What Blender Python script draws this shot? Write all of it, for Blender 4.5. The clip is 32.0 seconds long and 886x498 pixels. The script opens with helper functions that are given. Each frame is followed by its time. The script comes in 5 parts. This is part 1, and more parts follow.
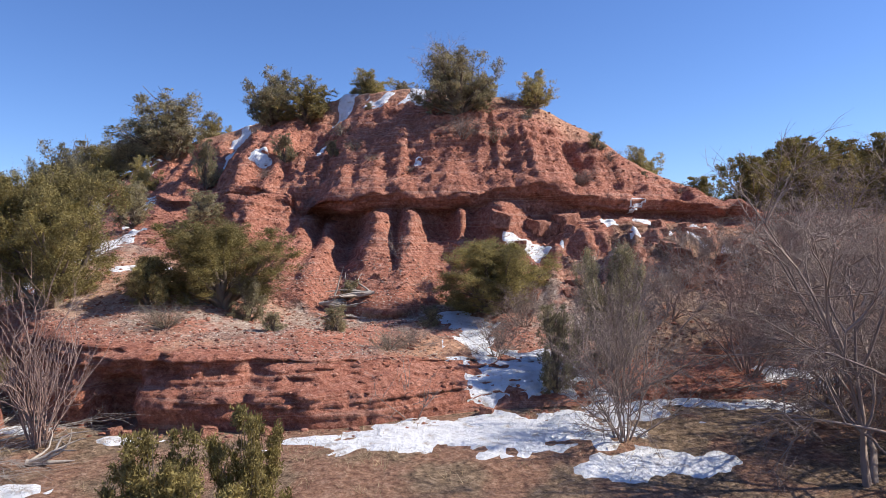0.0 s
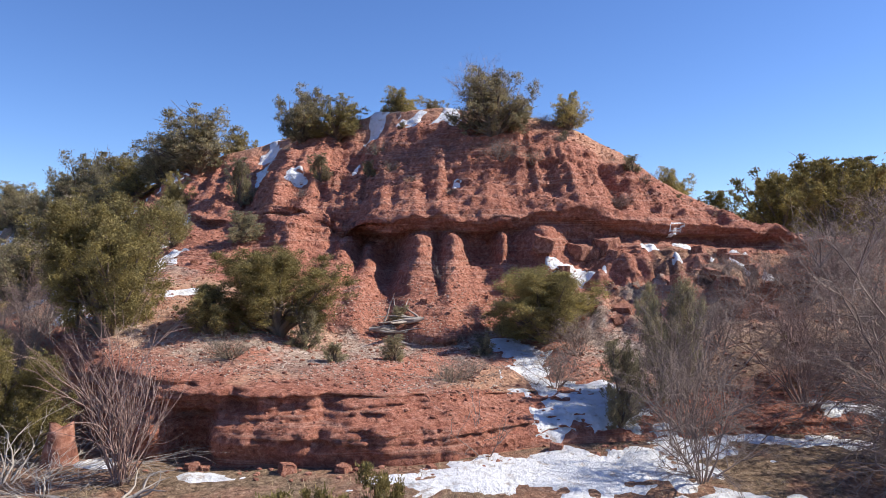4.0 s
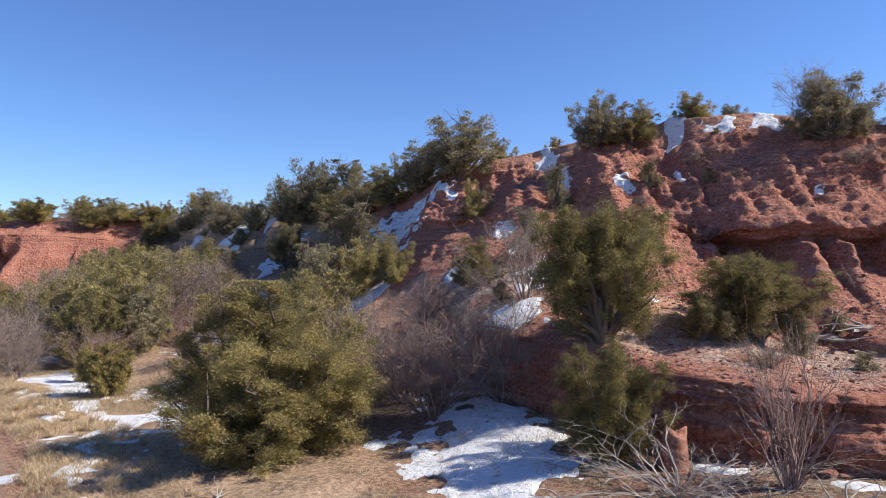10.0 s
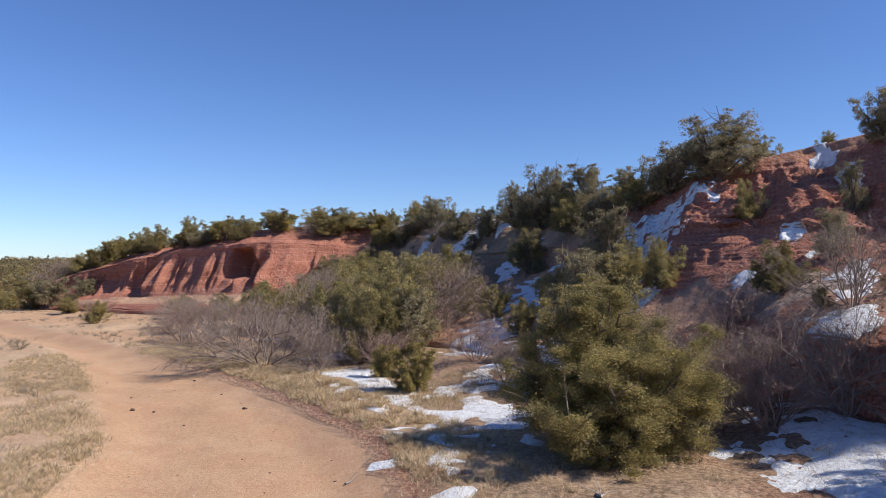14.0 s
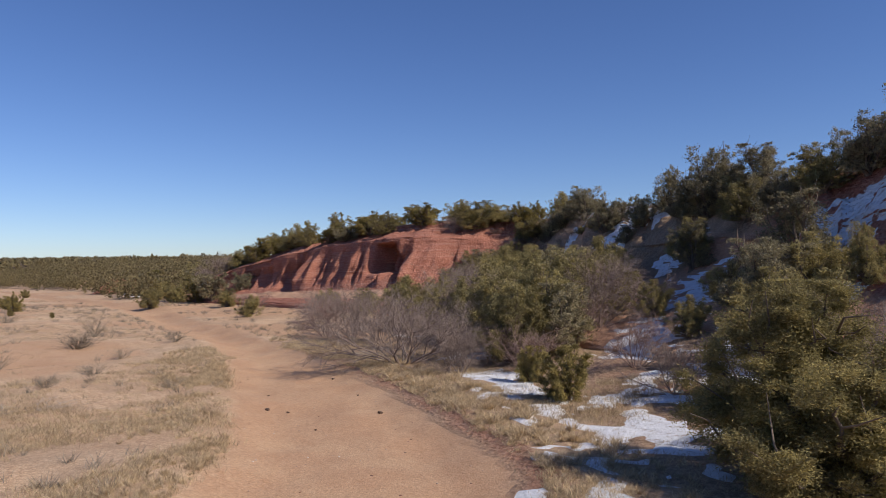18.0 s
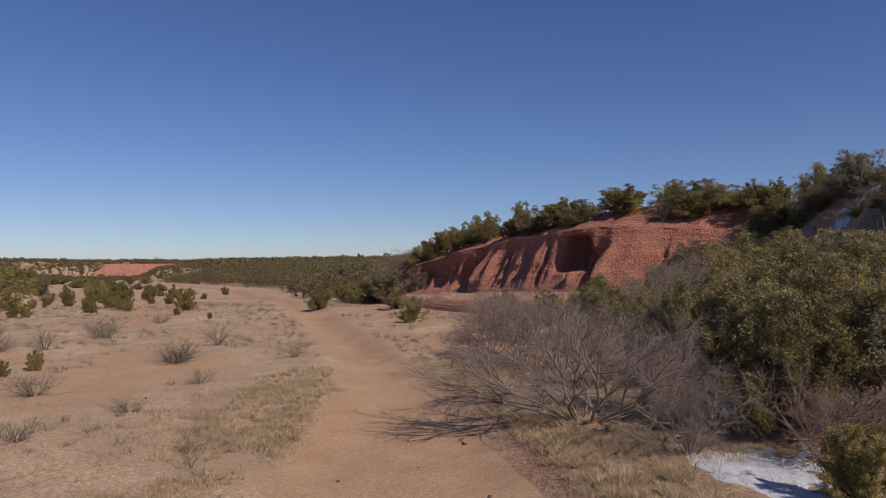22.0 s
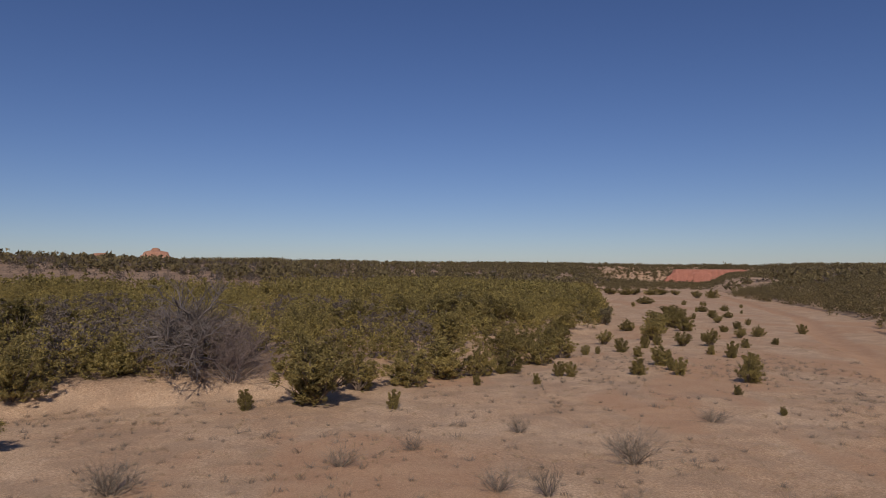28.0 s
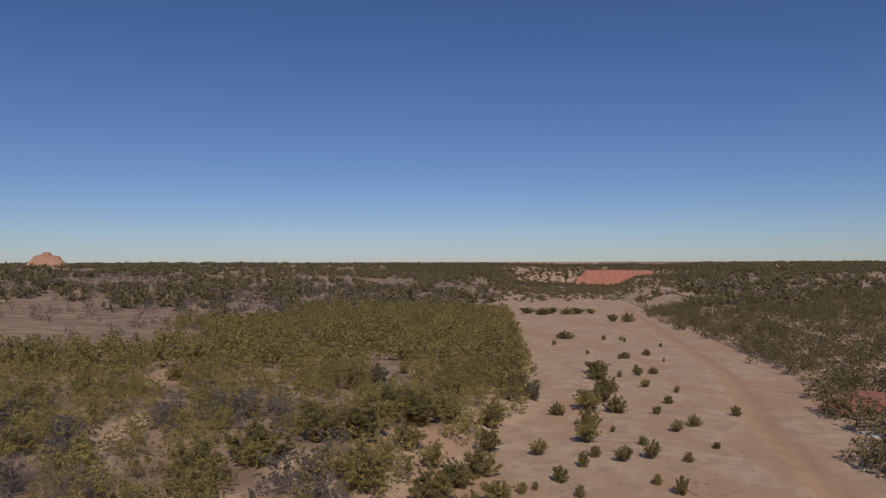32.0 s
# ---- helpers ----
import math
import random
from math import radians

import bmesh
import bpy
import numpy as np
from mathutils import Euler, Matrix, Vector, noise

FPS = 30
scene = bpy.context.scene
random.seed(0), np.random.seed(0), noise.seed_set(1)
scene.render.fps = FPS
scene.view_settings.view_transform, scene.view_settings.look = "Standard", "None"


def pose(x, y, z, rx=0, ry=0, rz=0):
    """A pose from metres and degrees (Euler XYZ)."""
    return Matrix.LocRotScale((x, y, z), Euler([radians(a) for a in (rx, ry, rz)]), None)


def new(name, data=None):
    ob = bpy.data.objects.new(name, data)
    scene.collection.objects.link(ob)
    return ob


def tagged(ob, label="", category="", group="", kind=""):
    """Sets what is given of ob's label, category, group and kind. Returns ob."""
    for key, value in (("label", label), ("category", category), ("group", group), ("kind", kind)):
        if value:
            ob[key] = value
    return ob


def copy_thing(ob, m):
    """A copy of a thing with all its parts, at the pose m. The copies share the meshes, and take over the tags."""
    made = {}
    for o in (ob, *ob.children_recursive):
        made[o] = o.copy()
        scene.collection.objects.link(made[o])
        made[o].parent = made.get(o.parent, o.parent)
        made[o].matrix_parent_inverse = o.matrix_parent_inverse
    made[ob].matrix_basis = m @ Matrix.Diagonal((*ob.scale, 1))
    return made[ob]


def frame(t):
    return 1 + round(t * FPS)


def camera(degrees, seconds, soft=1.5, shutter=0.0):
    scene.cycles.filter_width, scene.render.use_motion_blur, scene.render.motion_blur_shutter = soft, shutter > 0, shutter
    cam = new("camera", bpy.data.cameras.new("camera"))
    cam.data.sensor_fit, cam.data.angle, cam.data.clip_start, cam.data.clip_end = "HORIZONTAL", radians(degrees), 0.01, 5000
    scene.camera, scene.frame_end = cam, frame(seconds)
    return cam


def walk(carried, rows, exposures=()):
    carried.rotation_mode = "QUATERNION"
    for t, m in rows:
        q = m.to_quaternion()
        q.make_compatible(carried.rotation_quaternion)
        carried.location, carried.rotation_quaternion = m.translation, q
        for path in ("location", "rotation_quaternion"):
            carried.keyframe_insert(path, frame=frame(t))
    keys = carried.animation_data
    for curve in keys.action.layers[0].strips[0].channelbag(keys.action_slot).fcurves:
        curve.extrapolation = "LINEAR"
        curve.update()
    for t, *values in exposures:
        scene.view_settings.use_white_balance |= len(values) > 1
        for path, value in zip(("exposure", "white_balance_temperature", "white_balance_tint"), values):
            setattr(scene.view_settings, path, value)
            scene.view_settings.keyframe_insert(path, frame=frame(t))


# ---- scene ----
cam = camera(64.2, 32.0, soft=0.9)
METRES, EYE, TILT, LEAN, TURN = 48.0, 3.6, 0.5, 0.9, 0.0
ROWS = [
    (0.0, 0.0, 0.0, 0.0, -0.0, 0.0, 0.0),
    (0.5, 0.001, -0.0001, 0.0008, -0.01, 0.04, -0.02),
    (1.0, 0.0015, -0.0003, 0.0038, -0.04, 0.07, -0.05),
    (1.5, 0.0011, -0.0005, 0.0075, -0.05, 0.11, -0.09),
    (2.0, -0.0005, -0.0005, 0.0099, -0.08, 0.14, -0.12),
    (2.5, -0.0039, -0.0007, 0.0104, -0.11, 0.15, -0.19),
    (4.5, -0.0326, -0.0033, 0.0105, -0.29, 0.23, -0.5),
    (5.0, -0.0452, -0.0041, 0.0106, -0.34, 0.25, -0.56),
    (5.5, -0.0605, -0.0042, 0.0106, -0.3, 0.27, -0.59),
    (6.0, -0.0755, -0.0037, 0.0105, -0.31, 0.3, -0.57),
    (6.5, -0.0898, -0.0032, 0.0103, -0.32, 0.35, -0.58),
    (7.0, -0.1041, -0.0028, 0.0104, -0.02, 0.34, -0.59),
    (7.5, -0.1177, -0.0031, 0.0101, 0.37, 0.38, -0.58),
    (8.0, -0.1317, -0.0036, 0.0102, 0.87, 0.4, -0.58),
    (8.5, -0.1464, -0.0045, 0.0101, 1.37, 0.45, -0.62),
    (9.0, -0.1609, -0.0057, 0.0099, 2.11, 0.5, -0.58),
    (9.5, -0.1748, -0.0076, 0.0099, 3.16, 0.52, -0.62),
    (10.0, -0.1889, -0.0103, 0.0097, 4.35, 0.56, -0.63),
    (10.5, -0.2027, -0.0136, 0.0099, 5.65, 0.58, -0.67),
    (11.0, -0.2165, -0.018, 0.0101, 6.89, 0.7, -0.69),
    (11.5, -0.2285, -0.0224, 0.0104, 8.65, 0.74, -0.59),
    (12.0, -0.2375, -0.0256, 0.0097, 10.51, 0.8, -0.53),
    (12.5, -0.2427, -0.0266, 0.0097, 12.29, 0.79, -0.42),
    (13.0, -0.2448, -0.027, 0.0097, 14.06, 0.81, -0.39),
    (13.5, -0.2461, -0.027, 0.0098, 16.29, 0.77, -0.35),
    (14.0, -0.2476, -0.0268, 0.0096, 18.54, 0.77, -0.37),
    (14.5, -0.2484, -0.0259, 0.0095, 20.77, 0.73, -0.34),
    (16.5, -0.2499, -0.0198, 0.0087, 24.88, 0.44, -0.21),
    (17.0, -0.2533, -0.0127, 0.0083, 26.0, 0.43, -0.19),
    (17.5, -0.2585, -0.0019, 0.0078, 27.7, 0.36, -0.11),
    (18.0, -0.2656, 0.0124, 0.0073, 30.19, 0.38, -0.07),
    (18.5, -0.2756, 0.0308, 0.0069, 32.81, 0.4, -0.08),
    (19.0, -0.2871, 0.0516, 0.0061, 35.22, 0.4, -0.05),
    (19.5, -0.2993, 0.0726, 0.0054, 37.49, 0.41, -0.07),
    (20.0, -0.3123, 0.0947, 0.0042, 39.25, 0.42, -0.07),
    (20.5, -0.3254, 0.1168, 0.0034, 40.44, 0.4, -0.02),
    (21.0, -0.3386, 0.1383, 0.002, 41.17, 0.42, 0.01),
    (21.5, -0.3511, 0.1583, 0.0008, 41.73, 0.42, -0.07),
    (22.0, -0.3637, 0.1766, 0.0001, 46.4, 0.38, 0.05),
    (22.5, -0.3767, 0.1954, -0.0009, 55.95, 0.43, 0.02),
    (23.0, -0.3898, 0.2132, -0.0021, 66.11, 0.48, -0.02),
    (23.5, -0.4017, 0.2281, -0.0026, 76.43, 0.51, -0.07),
    (24.0, -0.4143, 0.2406, -0.0036, 87.79, 0.59, -0.14),
    (24.5, -0.4278, 0.2525, -0.0037, 91.15, 0.58, -0.04),
    (25.0, -0.4447, 0.2613, -0.0039, 91.15, 0.6, 0.02),
    (25.5, -0.4646, 0.2678, -0.0009, 91.23, 0.63, 0.05),
    (27.5, -0.549, 0.2748, 0.047, 91.06, 0.71, 0.21),
    (28.0, -0.5709, 0.2747, 0.0627, 90.31, 0.72, 0.3),
    (28.5, -0.5921, 0.2749, 0.0789, 89.46, 0.71, 0.38),
    (29.0, -0.6118, 0.2755, 0.0975, 89.13, 0.68, 0.4),
    (29.5, -0.6307, 0.2754, 0.1214, 88.95, 0.62, 0.45),
    (30.0, -0.6497, 0.2758, 0.1475, 88.68, 0.59, 0.52),
    (30.5, -0.6672, 0.2764, 0.1736, 87.05, 0.5, 0.55),
    (31.0, -0.6854, 0.2751, 0.1985, 86.1, 0.4, 0.53),
    (31.5, -0.7039, 0.274, 0.2236, 85.4, 0.3, 0.52),
    (32.0, -0.7215, 0.2722, 0.2471, 83.35, 0.12, 0.54),
]
walk(cam, [(t, pose(0, 0, EYE, TILT, LEAN, TURN) @ pose(METRES * x, METRES * y, METRES * z, 90 + pitch, roll, yaw)) for t, x, y, z, yaw, pitch, roll in ROWS],
     exposures=[(0.0, 0.56, 6600, 10), (8.0, 0.60, 6550, 9), (11.0, 0.56, 6550, 9), (14.0, 0.30, 6550, 10), (17.0, -0.04, 6650, 12), (21.0, -0.34, 6750, 15), (24.0, -0.86, 7100, 18),
                (28.0, -0.90, 7000, 17), (32.0, -0.84, 6650, 14)])

# ---- world and sun ----
SUN_FROM = Vector((0.99, 0.03, 0.0)).normalized()
SUN_UP = 41.0
sun = new("sun", bpy.data.lights.new("sun", "SUN"))
sun.data.energy, sun.data.angle, sun.data.color = 4.8, radians(0.55), (1.0, 0.93, 0.83)
sun_dir = Vector((SUN_FROM.x * math.cos(radians(SUN_UP)), SUN_FROM.y * math.cos(radians(SUN_UP)), math.sin(radians(SUN_UP))))
sun.matrix_world = Matrix.Translation((40, -40, 60)) @ sun_dir.to_track_quat("Z", "Y").to_matrix().to_4x4()
world = bpy.data.worlds.new("world")
scene.world = world
world.use_nodes = True
wn = world.node_tree.nodes
sky = wn.new("ShaderNodeTexSky")
sky.sky_type, sky.sun_disc = "NISHITA", False
sky.sun_elevation, sky.sun_rotation = radians(SUN_UP), math.atan2(SUN_FROM.x, SUN_FROM.y)
sky.altitude, sky.air_density, sky.dust_density, sky.ozone_density = 1300, 1.0, 0.4, 2.5
deep = wn.new("ShaderNodeHueSaturation")
deep.inputs["Hue"].default_value, deep.inputs["Saturation"].default_value = 0.503, 1.1
world.node_tree.links.new(sky.outputs[0], deep.inputs["Color"])
clear = wn.new("ShaderNodeMix")
clear.data_type, clear.blend_type = "RGBA", "MULTIPLY"
clear.inputs[0].default_value, clear.inputs[7].default_value = 1.0, (0.84, 0.96, 1.24, 1.0)
world.node_tree.links.new(deep.outputs[0], clear.inputs[6])
world.node_tree.links.new(clear.outputs[2], wn["Background"].inputs[0])
wn["Background"].inputs[1].default_value = 0.095


# ---- noise on arrays ----
def _hash(ix, iy, iz, seed):
    h = (ix * 374761393 + iy * 668265263 + iz * 2147483647 + seed * 974634777) & 0xFFFFFFFF
    h = ((h ^ (h >> 13)) * 1274126177) & 0xFFFFFFFF
    h = ((h ^ (h >> 16)) * 2246822519) & 0xFFFFFFFF
    return ((h ^ (h >> 15)) & 0xFFFFFF) / 0xFFFFFF


def vnoise(x, y, z=0.0, seed=0):
    """Value noise from -1 to 1."""
    x, y, z = np.broadcast_arrays(np.asarray(x, float), np.asarray(y, float), np.asarray(z, float))
    ix, iy, iz = (np.floor(a).astype(np.int64) for a in (x, y, z))
    fx, fy, fz = x - ix, y - iy, z - iz
    fx, fy, fz = (f * f * f * (f * (f * 6 - 15) + 10) for f in (fx, fy, fz))
    out = 0.0
    for dx in (0, 1):
        for dy in (0, 1):
            for dz in (0, 1):
                w = (fx if dx else 1 - fx) * (fy if dy else 1 - fy) * (fz if dz else 1 - fz)
                out = out + w * _hash(ix + dx, iy + dy, iz + dz, seed)
    return out * 2 - 1


def fbm(x, y, z=0.0, octaves=4, seed=0):
    total, amp = 0.0, 0.5
    for o in range(octaves):
        total = total + amp * vnoise(np.asarray(x) * 2 ** o + 17.3 * o, np.asarray(y) * 2 ** o, np.asarray(z) * 2 ** o, seed + o)
        amp *= 0.5
    return total


def ridged(x, y, z=0.0, octaves=3, seed=0):
    total, amp = 0.0, 0.55
    for o in range(octaves):
        total = total + amp * (1 - 2 * np.abs(vnoise(np.asarray(x) * 2 ** o, np.asarray(y) * 2 ** o, np.asarray(z) * 2 ** o, seed + o)))
        amp *= 0.5
    return total


def billow(x, y, z=0.0, octaves=3, seed=0):
    return -ridged(x, y, z, octaves, seed)


def beds(z, x, thick, seed):
    """Beds that stick out sharply at their underside and taper back upwards, from 0 to 1."""
    v = z / thick + 1.6 * fbm(x * 0.35, z * 0.8, 0, 3, seed)
    f = v - np.floor(v)
    hard = _hash(np.floor(v).astype(np.int64), np.floor(x * 0.7 + 0.6 * vnoise(x, z * 2, 0, seed)).astype(np.int64), np.int64(0), seed)
    return smooth(0.0, 0.12, f) * (1 - f) * (0.25 + 1.0 * hard)


def smooth(a, b, v):
    t = np.clip((np.asarray(v, float) - a) / (b - a), 0, 1)
    return t * t * (3 - 2 * t)


# ---- materials ----
def material(name, rough=0.9):
    m = bpy.data.materials.new(name)
    m.use_nodes = True
    b = m.node_tree.nodes["Principled BSDF"]
    b.inputs["Roughness"].default_value = rough
    b.inputs["Specular IOR Level"].default_value = 0.25
    return m, m.node_tree.nodes, m.node_tree.links, b


def tex(n, l, scale, detail=6.0, rough=0.6, kind="ShaderNodeTexNoise", stretch=(1, 1, 1), coord="Object"):
    co, mp, t = n.new("ShaderNodeTexCoord"), n.new("ShaderNodeMapping"), n.new(kind)
    mp.inputs["Scale"].default_value = stretch
    l.new(co.outputs[coord], mp.inputs[0])
    l.new(mp.outputs[0], t.inputs["Vector"])
    t.inputs["Scale"].default_value = scale
    if kind == "ShaderNodeTexNoise":
        t.inputs["Detail"].default_value, t.inputs["Roughness"].default_value = detail, rough
    return t


def ramp(n, l, source, stops):
    r = n.new("ShaderNodeValToRGB")
    e = r.color_ramp.elements
    while len(e) < len(stops):
        e.new(0.5)
    for el, (p, c) in zip(e, stops):
        el.position, el.color = p, (*c, 1)
    l.new(source, r.inputs[0])
    return r.outputs[0]


def mix(n, l, fac, a, b, blend="MIX"):
    m = n.new("ShaderNodeMix")
    m.data_type, m.blend_type = "RGBA", blend
    for sock, v in ((m.inputs[0], fac), (m.inputs[6], a), (m.inputs[7], b)):
        if isinstance(v, (int, float)):
            sock.default_value = v
        elif isinstance(v, tuple):
            sock.default_value = (*v, 1)
        else:
            l.new(v, sock)
    return m.outputs[2]


def attr(n, name):
    a = n.new("ShaderNodeAttribute")
    a.attribute_name = name
    return a.outputs["Fac"]


def bump(n, l, height, strength, dist, normal=None):
    b = n.new("ShaderNodeBump")
    b.inputs["Strength"].default_value, b.inputs["Distance"].default_value = strength, dist
    l.new(height, b.inputs["Height"])
    if normal:
        l.new(normal, b.inputs["Normal"])
    return b.outputs[0]


def earth_material():
    """Clay, sand, gravel and dry soil, laid out by the sheet's own zones."""
    m, n, l, b = material("earth", 0.95)
    fine = tex(n, l, 11.0, 10, 0.72).outputs["Fac"]
    grain = tex(n, l, 55.0, 5, 0.75).outputs["Fac"]
    broad = tex(n, l, 0.7, 5, 0.6).outputs["Fac"]
    layer = tex(n, l, 1.0, 8, 0.68, stretch=(0.5, 0.5, 5.5)).outputs["Fac"]
    patch = tex(n, l, 0.23, 5, 0.65).outputs["Fac"]
    chip = tex(n, l, 13.0, kind="ShaderNodeTexVoronoi").outputs["Color"]
    clay = ramp(n, l, layer, [(0.36, (0.20, 0.075, 0.05)), (0.47, (0.33, 0.14, 0.092)), (0.55, (0.40, 0.185, 0.125)), (0.64, (0.50, 0.28, 0.205))])
    clay = mix(n, l, 0.70, clay, ramp(n, l, fine, [(0.38, (0.17, 0.060, 0.040)), (0.47, (0.33, 0.135, 0.09)), (0.55, (0.42, 0.19, 0.13)), (0.63, (0.56, 0.32, 0.24))]))
    clay = mix(n, l, 0.30, clay, ramp(n, l, chip, [(0.2, (0.22, 0.085, 0.058)), (0.6, (0.38, 0.165, 0.11)), (0.9, (0.55, 0.34, 0.26))]))
    silt = tex(n, l, 1.0, 3, 0.5, stretch=(0.22, 0.22, 11.0)).outputs["Fac"]
    clay = mix(n, l, ramp(n, l, silt, [(0.58, (0, 0, 0)), (0.62, (0.45, 0.45, 0.45)), (0.66, (0, 0, 0))]), clay, (0.52, 0.35, 0.27))
    clay = mix(n, l, 1.0, clay, (1.16, 1.08, 1.08), "MULTIPLY")
    sand = ramp(n, l, broad, [(0.38, (0.52, 0.31, 0.19)), (0.62, (0.61, 0.40, 0.255))])
    sand = mix(n, l, 0.35, sand, ramp(n, l, fine, [(0.38, (0.42, 0.24, 0.145)), (0.5, (0.56, 0.35, 0.22)), (0.62, (0.66, 0.46, 0.31))]))
    soil = ramp(n, l, patch, [(0.38, (0.40, 0.255, 0.16)), (0.5, (0.50, 0.35, 0.23)), (0.62, (0.58, 0.44, 0.31))])
    soil = mix(n, l, 0.55, soil, ramp(n, l, fine, [(0.38, (0.24, 0.165, 0.105)), (0.48, (0.44, 0.315, 0.205)), (0.55, (0.54, 0.41, 0.275)), (0.64, (0.68, 0.55, 0.40))]))
    soil = mix(n, l, ramp(n, l, broad, [(0.45, (0, 0, 0)), (0.6, (0.5, 0.5, 0.5))]), soil, (0.33, 0.245, 0.17))
    soil = mix(n, l, 1.0, soil, (1.08, 1.035, 1.0), "MULTIPLY")
    sand = mix(n, l, 1.0, sand, (0.84, 0.835, 0.80), "MULTIPLY")
    grav = ramp(n, l, chip, [(0.15, (0.20, 0.125, 0.095)), (0.5, (0.36, 0.26, 0.205)), (0.85, (0.56, 0.48, 0.41))])
    grav = mix(n, l, 0.4, grav, ramp(n, l, grain, [(0.4, (0.20, 0.13, 0.10)), (0.6, (0.52, 0.42, 0.35))]))
    grav = mix(n, l, ramp(n, l, broad, [(0.47, (0, 0, 0)), (0.58, (1, 1, 1))]), grav, clay)
    c = mix(n, l, attr(n, "clay"), soil, clay)
    c = mix(n, l, attr(n, "gravel"), c, grav)
    c = mix(n, l, attr(n, "sand"), c, sand)
    # ground litter; its dark tone also paints shade on the east rubble slope
    litter = ramp(n, l, fine, [(0.38, (0.12, 0.082, 0.055)), (0.5, (0.25, 0.17, 0.11)), (0.62, (0.40, 0.29, 0.20))])
    c = mix(n, l, attr(n, "scrub"), c, litter)
    speck = tex(n, l, 30.0, 6, 0.8).outputs["Fac"]
    c = mix(n, l, 0.55, c, ramp(n, l, speck, [(0.36, (0.45, 0.42, 0.40)), (0.5, (1.0, 1.0, 1.0)), (0.62, (1.35, 1.32, 1.28))]), "MULTIPLY")
    l.new(c, b.inputs["Base Color"])
    clod = tex(n, l, 8.0, kind="ShaderNodeTexVoronoi").outputs["Distance"]
    small = tex(n, l, 26.0, kind="ShaderNodeTexVoronoi").outputs["Distance"]
    firm = attr(n, "clay")

    def only_clay(height):
        k = n.new("ShaderNodeMath")
        k.operation = "MULTIPLY"
        l.new(firm, k.inputs[0])
        l.new(height, k.inputs[1])
        return k.outputs[0]

    nm = bump(n, l, only_clay(clod), 0.8, 0.10)
    nm = bump(n, l, only_clay(layer), 0.25, 0.10, nm)
    nm = bump(n, l, only_clay(fine), 0.8, 0.15, nm)
    nm = bump(n, l, small, 0.35, 0.015, nm)
    l.new(bump(n, l, grain, 0.5, 0.02, nm), b.inputs["Normal"])
    return m


def snow_material():
    m, n, l, b = material("snow", 0.6)
    f = tex(n, l, 5.0, 6, 0.6).outputs["Fac"]
    l.new(ramp(n, l, f, [(0.34, (0.52, 0.46, 0.42)), (0.42, (0.74, 0.745, 0.76)), (0.55, (0.83, 0.84, 0.87))]), b.inputs["Base Color"])
    nm = bump(n, l, f, 0.8, 0.12)
    l.new(bump(n, l, tex(n, l, 18.0, 6, 0.7).outputs["Fac"], 0.9, 0.06, nm), b.inputs["Normal"])
    return m


def foliage_material(name, dark, mid, light, clear=0.25, spread=1.6):
    m, n, l, b = material(name, 0.75)
    oi, gi = n.new("ShaderNodeObjectInfo"), n.new("ShaderNodeNewGeometry")
    broad = tex(n, l, spread, 3, 0.5).outputs["Fac"]
    c = ramp(n, l, gi.outputs["Random Per Island"], [(0.0, dark), (0.5, mid), (1.0, light)])
    c = mix(n, l, 0.35, c, ramp(n, l, broad, [(0.35, dark), (0.65, light)]))
    tuft = tex(n, l, 6.0 * spread, 4, 0.6).outputs["Fac"]
    c = mix(n, l, 0.55, c, ramp(n, l, tuft, [(0.38, (0.42, 0.42, 0.42)), (0.5, (0.95, 0.95, 0.95)), (0.6, (1.35, 1.33, 1.2))]), "MULTIPLY")
    hue = n.new("ShaderNodeHueSaturation")
    mp = n.new("ShaderNodeMapRange")
    mp.inputs[3].default_value, mp.inputs[4].default_value = 0.75, 1.2
    l.new(oi.outputs["Random"], mp.inputs[0])
    l.new(mp.outputs[0], hue.inputs["Value"])
    l.new(c, hue.inputs["Color"])
    l.new(hue.outputs[0], b.inputs["Base Color"])
    tr = n.new("ShaderNodeBsdfTranslucent")
    l.new(hue.outputs[0], tr.inputs[0])
    ms = n.new("ShaderNodeMixShader")
    ms.inputs[0].default_value = clear
    l.new(b.outputs[0], ms.inputs[1])
    l.new(tr.outputs[0], ms.inputs[2])
    l.new(ms.outputs[0], n["Material Output"].inputs[0])
    return m


def wood_material(name, dark, light):
    m, n, l, b = material(name, 0.85)
    f = tex(n, l, 14.0, 5, 0.65, stretch=(1, 1, 0.2)).outputs["Fac"]
    l.new(ramp(n, l, f, [(0.3, dark), (0.7, light)]), b.inputs["Base Color"])
    l.new(bump(n, l, f, 0.5, 0.02), b.inputs["Normal"])
    return m


def rock_material():
    m, n, l, b = material("clay_rock", 0.95)
    f = tex(n, l, 6.0, 7, 0.65).outputs["Fac"]
    c = ramp(n, l, f, [(0.36, (0.16, 0.065, 0.045)), (0.5, (0.29, 0.125, 0.085)), (0.62, (0.42, 0.22, 0.16))])
    l.new(c, b.inputs["Base Color"])
    l.new(bump(n, l, f, 0.8, 0.05), b.inputs["Normal"])
    return m


